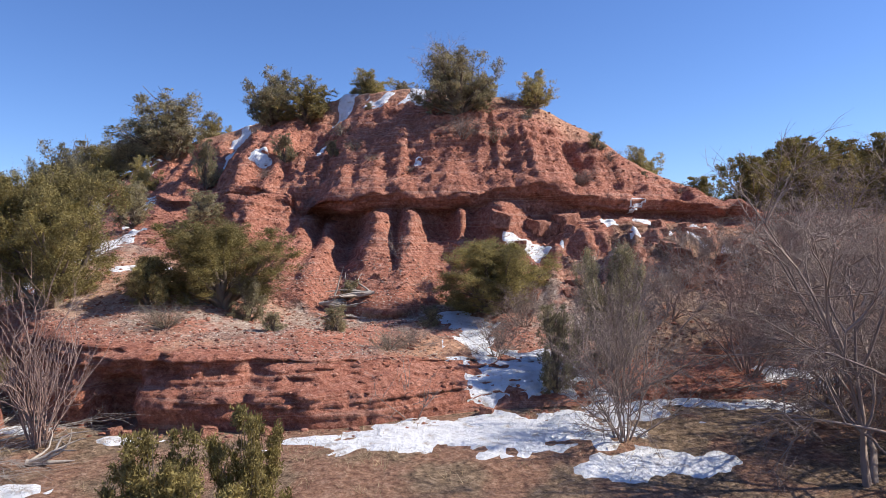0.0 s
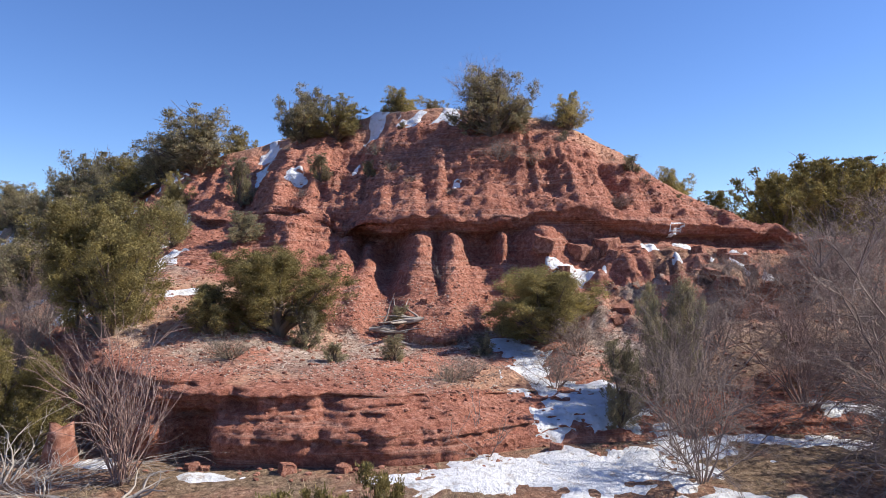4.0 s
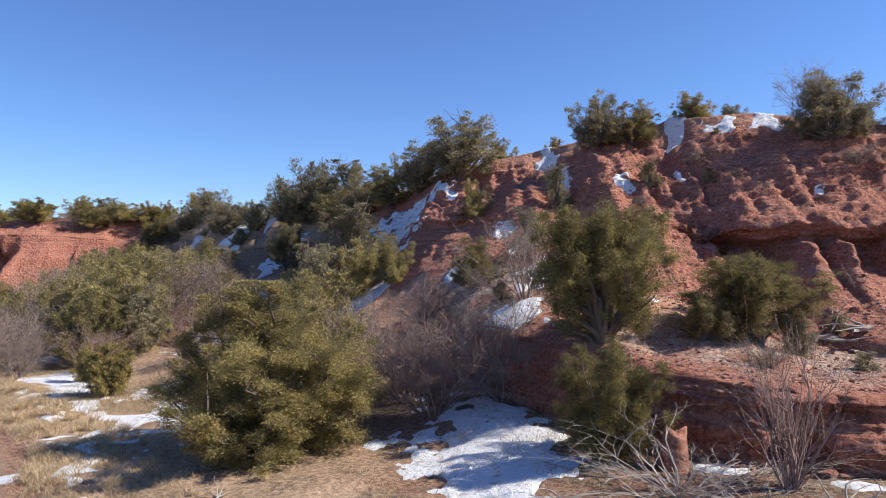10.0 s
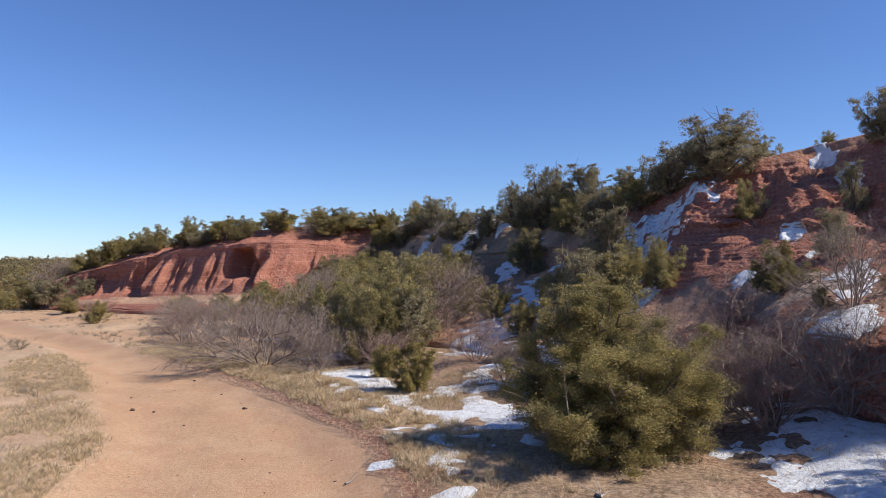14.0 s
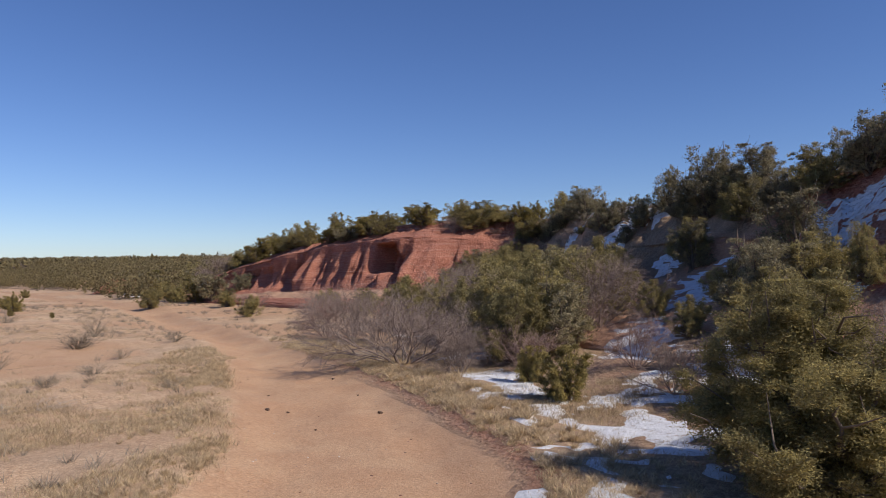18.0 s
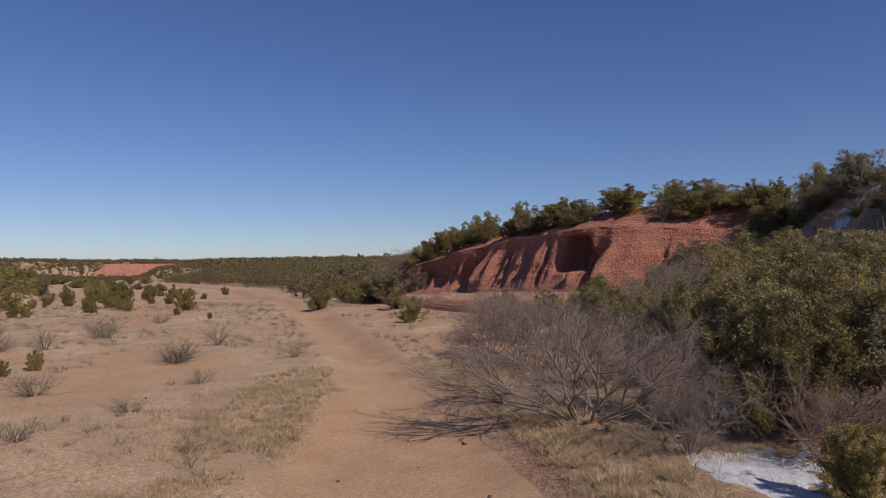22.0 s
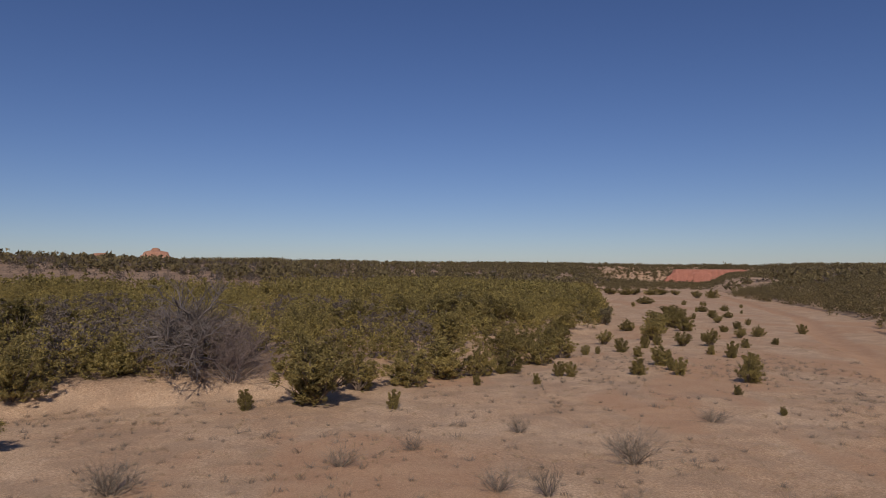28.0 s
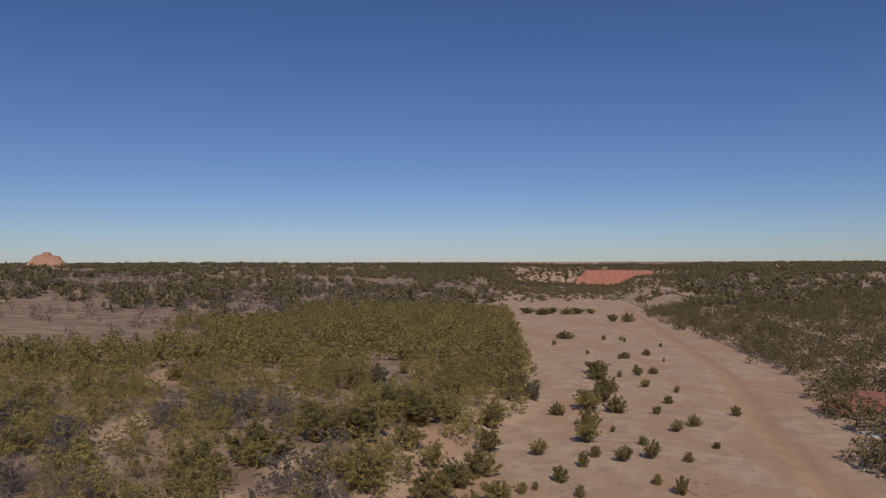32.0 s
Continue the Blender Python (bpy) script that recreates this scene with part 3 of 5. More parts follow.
    GZ[:] += lumps * hillw * (0.20 * fbm(X * 0.35, Y * 0.35, 0, 3, 43) + 0.10 * fbm(X * 1.6, Y * 1.6, 0, 3, 44)) * np.where(ZONE == "apron", np.clip(t * 6, 0, 1) * np.clip((1 - t) * 6, 0, 1), 1)
    clods = smooth(1.0, 2.2, X) * smooth(0.35, 0.75, t) * isz["apron"] + isz["cliff"] * smooth(1.0, 2.2, X) * smooth(0.5, 0.2, t)
    GZ[:] += clods * near * hillw * (0.65 * fbm(X * 1.3, Y * 1.3, 0, 3, 56) + 0.24 * ridged(X * 3, Y * 3, 0, 2, 57))
    upland = 13.0 * (1 + 0.12 * fbm(X * 0.004, Y * 0.004, 0, 3, 21)) + 2.5 * smooth(700, 2200, np.hypot(X, Y))
    GZ[:] += (upland - GZ) * far_share(X, Y)
    GZ[:] += (np.minimum(GZ, -8.0) - GZ) * smooth(105, 60, np.hypot(X + 690, Y - 246))
    GZ[:] += 1.5 * fbm(X * 0.006, Y * 0.006, 0, 3, 45) * smooth(200, 500, np.hypot(X + 40, Y - 15))


shape_sheet()


def sheet_zones():
    """Where clay, gravel, sand, and litter lie on the sheet, with painted shade on the east slope."""
    X, Y = GX, GY
    clay, gravel, sand, scrub = (np.zeros_like(X) for _ in range(4))
    t = np.repeat(PROG[None, :], NX, 0)
    z = {k: np.repeat((ZONE == k)[None, :], NX, 0) for k in ("front", "bank", "apron", "cliff", "lip", "slope", "back", "far")}
    hard = z["bank"] | z["cliff"] | z["lip"]
    clay[hard] = 1
    far_bank = smooth(-70, -95, X)
    clay = clay * (1 - far_bank)
    scrub += hard * far_bank * 0.7 * smooth(-0.15, 0.15, fbm(X * 0.5, Y * 0.5, 0, 3, 58))
    n1, n2 = fbm(X * 0.5, Y * 0.5, 0, 3, 51), fbm(X * 1.4, Y * 1.4, 0, 3, 52)
    sl = smooth(1.02, 0.75, t + 0.25 * n1)
    saddle = smooth(-13.5, -17, X) * smooth(-36, -31, X)
    clay = np.where(z["slope"], (0.62 + 0.38 * sl) * (1 - far_bank) * (1 - 0.75 * saddle), clay)
    clay = np.where(hard, clay * (1 - 0.5 * saddle), clay)
    scrub = scrub + np.where(z["slope"] | hard, 0.9 * saddle * smooth(-0.3, 0.1, n1), 0)
    ap = smooth(0.16, 0.05, t + 0.3 * n1) + smooth(0.75, 0.95, t + 0.3 * n2) + 0.55 * smooth(-0.05, 0.25, n2)
    clay = np.where(z["apron"], np.clip(ap, 0.5, 1) * (1 - far_bank) * np.where(X < -14, 0.6, 1), clay)
    gravel = np.where(z["apron"], smooth(-12, -9, X) * smooth(8, 3, X) * smooth(0.0, 0.25, t) * smooth(0.2, -0.25, n1 - 0.15), gravel)
    foot = np.where(z["front"], smooth(9, 2, FOOT_Y(X) - Y + 4 * n1) * smooth(-22, -15, X), 0)
    clay = np.where(z["front"], foot * 0.95, clay)
    road = np.where(z["front"], smooth(0.16, -0.12, road_mask(X, Y)), 0)
    edge = np.where(z["front"], smooth(0.45, 0.15, np.abs(road_mask(X, Y) - 0.1)) * smooth(-40, -18, X) * (X > np.interp(Y, ROAD_Y, ROAD_X)), 0)
    clay = np.clip(clay + 0.9 * edge, 0, 1)
    bare = np.where(z["front"], smooth(0.10, 0.28, fbm(X * 0.10 + 3, Y * 0.22, 0, 3, 55)) * smooth(-24, -30, X) * 0.85, 0)
    sand = np.clip(road + bare, 0, 1) * (1 - 0.6 * edge)
    scrub = np.clip(scrub + np.where(z["front"], smooth(0, 8, WOOD_Y(X) - Y) * (1 - clearing(X, Y)) * (0.45 + 0.5 * smooth(0.12, -0.1, n1 - 0.05)), 0), 0, 1)
    scrub = np.clip(scrub + np.where(z["front"], (1 - road) * np.maximum(smooth(-19, -14, X + 2 * n1), 0.8 * smooth(-36, -28, X) * (X > np.interp(Y, ROAD_Y, ROAD_X))) * smooth(8, 4, X) * (0.62 + 0.38 * smooth(-0.15, 0.2, n2)), 0), 0, 1)
    # east rubble slope: litter colour mixed in, partly as painted shade
    scrub = np.clip(scrub + np.where(z["apron"] | (z["cliff"] & (t < 0.6)) | (z["front"] & (FOOT_Y(X) - Y < 5)), 0.6 * smooth(2.2, 4.0, X) * smooth(-0.25, 0.15, n2), 0), 0, 1)
    scrub = np.where(z["far"] | z["back"], 0.35 + 0.5 * smooth(-0.1, 0.15, n1), scrub)
    return {"clay": clay, "gravel": gravel, "sand": sand, "scrub": scrub}, road


ZONES, ROAD = sheet_zones()
VERTS = np.stack([GX, GY, GZ], -1).reshape(-1, 3)
IDX = np.arange(NX * NY).reshape(NX, NY)
QUADS = np.stack([IDX[:-1, :-1], IDX[1:, :-1], IDX[1:, 1:], IDX[:-1, 1:]], -1)


def sheet_part(name, keep, mat=EARTH, lift=None, thin=True):
    """The kept cells of the sheet as a mesh of their own."""
    q = QUADS[keep]
    used, inv = np.unique(q, return_inverse=True)
    v = VERTS[used].copy()
    if lift is not None:
        v[:, 2] += lift.reshape(-1)[used]
    me = mesh_np(name, v, inv.reshape(q.shape), mat)
    for k, a in ZONES.items():
        me.attributes.new(k, "FLOAT", "POINT").data.foreach_set("value", a.reshape(-1)[used].astype(np.float32))
    return new(name, me)


zone_cell = ZONE[:-1]
hill_rows = np.isin(zone_cell, ("bank", "apron", "cliff", "lip", "slope"))[None, :]
xc = XS[:-1, None]
is_hill = hill_rows & (xc > -15) & (xc < 16)
is_bluff = hill_rows & (xc > -72) & (xc < -33)
is_road = (zone_cell == "front")[None, :] & (ROAD[:-1, :-1] > 0.5) & (xc > -72) & (GY[:-1, :-1] > -30)
tagged(sheet_part("ground", ~(is_hill | is_bluff | is_road)), "dry tan soil with sparse winter grass", "ground", kind="structure")
tagged(sheet_part("hill", is_hill), "eroded red clay hill with ribbed cliff and gravel apron", "hill", kind="structure")
tagged(sheet_part("bluff", is_bluff), "red clay bluff with a dark alcove above the flat", "bluff", kind="structure")
tagged(sheet_part("road", is_road), "smooth tan sandy dirt road", "road", kind="structure")


# ---- snow ----
def snow_patch(cx, cy, rx, ry, turn=0.0, ragged=0.9, size=1.6, seed=0, label="old white snow patch with ragged melting edge"):
    c, s = math.cos(radians(turn)), math.sin(radians(turn))
    i0, i1 = np.searchsorted(XS, cx - 2.2 * max(rx, ry)), np.searchsorted(XS, cx + 2.2 * max(rx, ry))
    x, y = GX[i0:i1], GY[i0:i1]
    dx, dy = x - cx, y - cy
    u, v = (c * dx + s * dy) / rx, (-s * dx + c * dy) / ry
    m = 1 - np.sqrt(u * u + v * v) + ragged * fbm(x * size, y * size, 0, 4, 60 + seed) - 0.12 + 0.80 * fbm(x * 3.0, y * 3.0, 0, 4, 80 + seed)
    m = np.where(np.sqrt(u * u + v * v) < 1.9, m, -1)
    m = np.where((ZONE == "bank")[None, :] & (x < 0.3) & (x > -11), -1, m)
    mm = np.maximum.reduce([m[:-1, :-1], m[1:, :-1], m[1:, 1:], m[:-1, 1:]]) > -0.02
    lift = np.zeros_like(GX)
    lift[i0:i1] = np.clip(m * 0.16, -0.05, 0.035) + 0.02 * fbm(x * 3, y * 3, 0, 2, 61) * smooth(0.1, 0.3, m)
    todo = {tuple(c) for c in np.argwhere(mm)}
    while todo:
        stack, piece = [todo.pop()], []
        while stack:
            a, b = stack.pop()
            piece.append((a, b))
            for q in [(a + da, b + db) for da in (-1, 0, 1) for db in (-1, 0, 1)]:
                if q in todo:
                    todo.remove(q)
                    stack.append(q)
        if len(piece) < 9:
            continue
        keep = np.zeros((NX - 1, NY - 1), bool)
        keep[tuple(np.array(piece).T + [[i0], [0]])] = True
        tagged(sheet_part("snow_patch", keep, SNOW, lift), label, "snow", group="snow patches")


for k, p in enumerate([(0.55, 9.35, 2.3, 0.85, 12, 0.6), (0.45, 13.2, 0.5, 1.5, 8, 0.7), (1.2, 11.3, 1.0, 1.0, 0, 1.3), (2.5, 8.3, 0.7, 0.4, 0, 1.2), (4.4, 10.6, 1.3, 0.3, 0, 1.3), (-3.0, 23.3, 0.5, 0.6, 0, 1.2),
                       (2.7, 10.2, 0.7, 0.5, 0, 1.3), (5.8, 11.6, 0.7, 0.25, 0, 1.2), (-3.6, 21.4, 0.10, 0.6, 0, 2.0), (-0.9, 22.0, 0.5, 0.4, 0, 1.7),
                       (-1.9, 22.3, 0.4, 0.6, 0, 1.6), (-7.3, 25.4, 0.35, 0.9, -10, 1.4), (-6.9, 23.2, 0.25, 1.0, 0, 1.8), (-13.4, 27.0, 1.7, 1.5, 30, 1.2), (-9.0, 21.0, 0.35, 0.5, 20, 1.3), (-8.6, 19.4, 0.4, 0.35, 0, 1.3), (-5.2, 20.6, 0.3, 0.2, 0, 1.2),
                       (-24.0, 38.0, 2.6, 1.8, 20, 1.3), (-8.7, 14.9, 0.85, 1.0, 0, 0.7), (-8.0, 17.2, 0.5, 1.0, -20, 1.0), (-9.2, 11.3, 1.5, 2.6, 15, 0.5), (-16.2, 14.3, 1.3, 3.2, 8, 1.4),
                       (-15.5, 9.9, 0.4, 1.1, 20, 1.5), (-21.0, 18.3, 0.8, 2.6, 45, 1.2), (-18.6, 22.8, 1.6, 1.2, 20, 1.2), (-15.3, 19.5, 1.0, 1.8, 20, 1.2), (5.0, 17.3, 0.3, 0.2, 0, 0.5), (5.35, 16.8, 0.22, 0.2, 0, 0.6), (6.1, 16.9, 0.3, 0.22, 0, 0.6), (5.75, 15.7, 0.25, 0.5, 0, 0.7), (4.5, 16.4, 0.2, 0.15, 0, 0.6), (3.9, 17.0, 0.35, 0.2, 0, 0.6), (6.5, 16.2, 0.25, 0.2, 0, 0.6),
                       (-0.65, 18.6, 0.10, 0.16, 0, 0.3), (2.0, 16.4, 0.6, 0.2, 0, 1.0), (-6.3, 14.8, 0.5, 0.35, 0, 0.9), (-4.9, 7.6, 0.55, 0.3, 0, 0.8), (-4.3, 9.3, 0.4, 0.18, 0, 1.2), (-6.0, 9.9, 0.35, 0.3, 0, 0.8),
                       (-24.5, 22.6, 1.0, 1.0, 0, 1.2), (-13.6, 22.5, 0.8, 1.4, 0, 1.3), (-30.5, 27.6, 0.8, 0.5, 0, 1.0), (-21.0, 37.0, 0.9, 0.5, 20, 1.6), (-27.5, 43.0, 1.2, 0.6, 20, 1.6), (-19.5, 33.0, 0.8, 0.8, 0, 1.6), (-12.0, 25.8, 1.2, 0.9, 20, 1.5), (-10.3, 19.5, 0.3, 0.4, 0, 1.8),
                       (-93, 58.5, 2.0, 0.8, 30, 1.4), (-88, 55.3, 1.8, 0.7, 30, 1.4), (-97, 60.5, 1.5, 0.6, 30, 1.4),
                       (-21.8, 19.4, 0.9, 0.9, 0, 1.3), (-20.2, 16.8, 0.7, 0.8, 0, 1.4), (-18.6, 14.9, 0.9, 0.8, 0, 1.4), (-18.6, 23.6, 1.2, 2.2, 10, 1.2), (-17.2, 18.2, 0.8, 1.5, 0, 1.4), (-18.0, 28.0, 1.1, 2.0, 15, 1.3)]):
    snow_patch(*p, seed=k)


# ---- plants ----
GYM = np.maximum.accumulate(GY, 1)


def ground_z(x, y):
    """Height of the sheet's top at a place."""
    i = int(np.clip(np.searchsorted(XS, x), 1, NX - 1))
    a = (x - XS[i - 1]) / (XS[i] - XS[i - 1])
    return float(np.interp(y, GYM[i - 1], GZ[i - 1]) * (1 - a) + np.interp(y, GYM[i], GZ[i]) * a)


def tubes(lines, sides=4):
    """Tapered tubes along lines of (x, y, z, radius)."""
    vs, fs, base = [], [], 0
    ang = np.arange(sides) * 2 * np.pi / sides
    for line in lines:
        p = np.asarray(line, float)
        d = np.gradient(p[:, :3], axis=0)
        d /= np.linalg.norm(d, axis=1)[:, None] + 1e-9
        ref = np.where(np.abs(d[:, 2:3]) > 0.9, [[1.0, 0, 0]], [[0, 0, 1.0]])
        a = np.cross(d, ref)
        a /= np.linalg.norm(a, axis=1)[:, None] + 1e-9
        b = np.cross(d, a)
        ring = p[:, None, :3] + p[:, None, 3:4] * (a[:, None] * np.cos(ang)[None, :, None] + b[:, None] * np.sin(ang)[None, :, None])
        n = len(p)
        vs.append(ring.reshape(-1, 3))
        i = np.arange(n - 1)[:, None] * sides + np.arange(sides)[None, :] + base
        j = np.arange(n - 1)[:, None] * sides + (np.arange(sides)[None, :] + 1) % sides + base
        fs.append(np.stack([i, j, j + sides, i + sides], -1).reshape(-1, 4))
        base += n * sides
    return np.concatenate(vs), np.concatenate(fs)


def sprigs(points, outward, length, width, rng, up=0.45, loose=0.85):
    """Small pointed leaf sprays at points."""
    n = len(points)
    d = outward * 0.3 + np.array([0, 0, up]) + rng.normal(0, loose, (n, 3))
    d /= np.linalg.norm(d, axis=1)[:, None]
    s = np.cross(d, rng.normal(0, 1, (n, 3)))
    s /= np.linalg.norm(s, axis=1)[:, None]
    ln = (length * rng.uniform(0.6, 1.3, n))[:, None]
    wd = width * rng.uniform(0.7, 1.3, n)[:, None]
    v = np.stack([points - s * wd, points + s * wd, points + d * ln], 1).reshape(-1, 3)
    return v, np.arange(3 * n).reshape(n, 3)


def crown_points(rng, n, lobes, top, clumps):
    """Points in a crown of upward plumes with gaps between, in a body one wide and one high."""
    tips, roots, wide = [], [], []
    for k in range(lobes):
        a = rng.uniform(0, 2 * np.pi)
        out = math.sqrt(rng.uniform(0.0, 1.0))
        reach = rng.uniform(0.56, 1.12)
        high = (0.26 + 0.74 * math.sqrt(max(0.0, 1 - out ** 2.0))) * reach
        tips.append((0.50 * out * reach * math.cos(a), 0.50 * out * reach * math.sin(a), high))
        roots.append((0.22 * out * math.cos(a), 0.22 * out * math.sin(a), max(0.04, high - rng.uniform(0.35, 0.55) * (0.7 + 0.5 * top))))
        wide.append(rng.uniform(0.05, 0.13))
    tips, roots, wide = np.array(tips), np.array(roots), np.array(wide)
    k = rng.integers(0, lobes, clumps)
    s = rng.uniform(0, 1, clumps) ** 0.8
    girth = wide[k] * (0.35 + 0.9 * np.sin(np.pi * np.clip(s, 0.0, 0.97)) ** 0.7)
    d = rng.normal(0, 1, (clumps, 3))
    d /= np.linalg.norm(d, axis=1)[:, None]
    cp = roots[k] + (tips[k] - roots[k]) * s[:, None] + d * (girth * rng.uniform(0.4, 1.0, clumps))[:, None]
    c = rng.integers(0, clumps, n)
    p = cp[c] + rng.normal(0, 0.020, (n, 3)) * rng.uniform(0.6, 1.5, clumps)[c][:, None]
    p[:, 2] = np.clip(p[:, 2], 0.02, 1.02)
    out = d[c] + 0.5 * (tips - roots)[k[c]]
    return p, out, (tips + roots) / 2, cp


def root_empty(name):
    e = new(name)
    e.empty_display_size = 0.2
    return e


def build_juniper(seed, n=5200, spray=0.075, lobes=11, top=0.6, foliage=None, twigs=0, name="juniper", slim=0.2):
    clumps = min(max(140, n // 45), 900)
    rng = np.random.default_rng(seed)
    root = root_empty(name)
    p, out, cent, cp = crown_points(rng, n, lobes, top, clumps)
    v, f = sprigs(p, out, spray, spray * slim, rng)
    part("crown", mesh_np("crown", v, f, foliage or JUNIPER, flat=True), root)
    lines = []
    for c in cent:
        mid = c * [0.45, 0.45, 0.5] + rng.normal(0, 0.03, 3)
        lines.append([(rng.normal(0, 0.02), rng.normal(0, 0.02), -0.06, 0.028), (*(mid * 0.5), 0.022), (*mid, 0.016), (*(c * 0.8), 0.010), (*c, 0.004)])
    for q in cp[: min(len(cp), 70)]:
        c = cent[np.argmin(((cent - q) ** 2).sum(1))]
        lines.append([(*(c * 0.7), 0.007), (*((c * 0.7 + q) / 2 + rng.normal(0, 0.015, 3)), 0.005), (*q, 0.002)])
    for _ in range(twigs):
        c = cent[rng.integers(len(cent))]
        e = c + rng.normal(0, 1, 3) * [0.10, 0.10, 0.06] + [0, 0, rng.uniform(0.08, 0.24)]
        m = (c + e) / 2 + rng.normal(0, 0.03, 3)
        lines.append([(*c, 0.006), (*m, 0.004), (*e, 0.0015)])
    v, f = tubes(lines)
    part("trunk", mesh_np("trunk", v, f, BARK), root, "gnarled grey-brown trunk and limbs")
    return root


def grow(rng, lines, p, d, length, radius, level, kids, droop, spread):
    pts, steps = [(*p, radius)], 5
    q, dd = np.array(p, float), np.array(d, float)
    spots = []
    for i in range(steps):
        dd = dd + rng.normal(0, 0.14, 3) + [0, 0, -droop]
        dd /= np.linalg.norm(dd)
        q = q + dd * length / steps
        pts.append((*q, radius * (1 - 0.75 * (i + 1) / steps)))
        spots.append((q.copy(), dd.copy()))
    lines.append(pts)
    if level == 0:
        return
    for _ in range(kids):
        q, dd = spots[rng.integers(1, steps)]
        e = dd + rng.normal(0, spread, 3)
        e /= np.linalg.norm(e)
        grow(rng, lines, q, e, length * rng.uniform(0.4, 0.65), radius * 0.5, level - 1, kids, droop, spread)


def build_bare(seed, stems=9, kids=5, lean=0.6, level=3, radius=0.018, mat=None, droop=0.0, spread=0.5, length=0.62, name="bare_shrub"):
    """A leafless shrub in a body one wide and one high: stems, and the fine twigs that they carry."""
    rng = np.random.default_rng(seed)
    root = root_empty(name)
    lines = []
    for _ in range(stems):
        a = rng.uniform(0, 2 * np.pi)
        l = lean * math.sqrt(rng.uniform(0, 1))
        d = np.array([l * math.cos(a), l * math.sin(a), 1.0])
        d /= np.linalg.norm(d)
        grow(rng, lines, (0.03 * math.cos(a), 0.03 * math.sin(a), -0.04), d, length * rng.uniform(0.7, 1.15), radius * rng.uniform(0.6, 1.1), level, kids, droop, spread)
    thick = [q for q in lines if q[0][3] > radius * 0.24]
    fine = [q for q in lines if q[0][3] <= radius * 0.24]
    v, f = tubes(thick, 4)
    part("stem", mesh_np("stem", v, f, mat or TWIG), root)
    if fine:
        v, f = tubes([(q[0], q[2], q[5]) for q in fine], 3)
        tagged(part("twig", mesh_np("twig", v, f, mat or TWIG), root), kind="stuff")
    return root


PROTO = {}


def place(kind, x, y, h, w, label, category, turn=None, group="", sink=0.03, rng=random.Random(5)):
    """Sets one plant of a kind on the ground, h high and w wide."""
    make = KINDS[kind]
    r = rng.uniform(0, 360) if turn is None else turn
    m = pose(x, y, ground_z(x, y) - sink, 0, 0, r) @ Matrix.Diagonal((w, w, h, 1))
    if kind not in PROTO:
        ob = PROTO[kind] = make()
        ob.matrix_basis = m
    else:
        s = PROTO[kind].scale
        ob = copy_thing(PROTO[kind], m @ Matrix.Diagonal((1 / s.x, 1 / s.y, 1 / s.z, 1)))
    return tagged(ob, label, category, group)


KINDS = {
    "hero_big": lambda: build_juniper(31, 330000, 0.0115, 58, 0.75, slim=0.2, twigs=60),
    "hero_round": lambda: build_juniper(1, 120000, 0.0155, 36, 0.45, slim=0.2),
    "hero_spire": lambda: build_juniper(21, 120000, 0.0155, 32, 0.95, slim=0.2),
    "hero_ragged": lambda: build_juniper(3, 52000, 0.020, 24, 0.6, JUNIPER_GREY, 60, slim=0.2),
    "round": lambda: build_juniper(22, 30000, 0.027, 34, 0.4, JUNIPER_SUNLIT, slim=0.2),
    "spire": lambda: build_juniper(2, 30000, 0.027, 30, 0.95, JUNIPER_SUNLIT, slim=0.2),
    "ragged": lambda: build_juniper(23, 14000, 0.031, 20, 0.6, JUNIPER_GREY, 60, slim=0.2),
    "small": lambda: build_juniper(4, 26000, 0.034, 18, 0.95, YELLOW, slim=0.2),
    "ridge": lambda: build_juniper(5, 26000, 0.028, 38, 0.5, JUNIPER_GREY, 60, slim=0.2),
    "ridge_green": lambda: build_juniper(6, 26000, 0.028, 38, 0.5, JUNIPER_SUNLIT, slim=0.2),
    "wood": lambda: build_juniper(7, 13000, 0.040, 34, 0.5, YELLOW, 0, "juniper", 0.22),
    "wood_grey": lambda: build_juniper(8, 9000, 0.040, 26, 0.6, JUNIPER_GREY, 40, "juniper", 0.22),
    "wood_b": lambda: build_juniper(9, 13000, 0.040, 38, 0.3, YELLOW, 0, "juniper", 0.22),
    "dark": lambda: build_juniper(27, 13000, 0.040, 34, 0.5, WOODLAND, 0, "juniper", 0.22),
    "dark_b": lambda: build_juniper(29, 13000, 0.040, 38, 0.3, WOODLAND, 20, "juniper", 0.22),
    "bare": lambda: build_bare(11, 15, 6, 0.85, 3, 0.011),
    "bare_b": lambda: build_bare(12, 17, 6, 1.0, 3, 0.010, PURPLE),
    "mesquite": lambda: build_bare(13, 7, 6, 0.9, 4, 0.016, TWIG, 0.02, 0.6, 0.6, "mesquite"),
    "wand": lambda: build_bare(14, 34, 3, 0.42, 2, 0.010, PURPLE, 0.0, 0.25, 0.8, "wand_shrub"),
    "thin": lambda: build_bare(15, 5, 4, 0.9, 2, 0.010, TWIG),
    "dead": lambda: build_bare(16, 9, 7, 0.75, 3, 0.034, DEADWOOD, 0.0, 0.6, 0.62, "dead_tree"),
    "spread": lambda: build_bare(33, 15, 6, 1.35, 3, 0.013, TWIG, -0.02, 0.5, 0.62, "mesquite"),
    "weed": lambda: build_bare(17, 34, 5, 0.9, 1, 0.010, WEED, 0.0, 0.4, 0.85, "dry_weed"),
    "pile": lambda: build_bare(18, 44, 4, 2.6, 2, 0.008, PALE, 0.05, 0.3, 0.75, "brush_pile"),
}
GREEN = "dense olive-green juniper shrub on the slope"
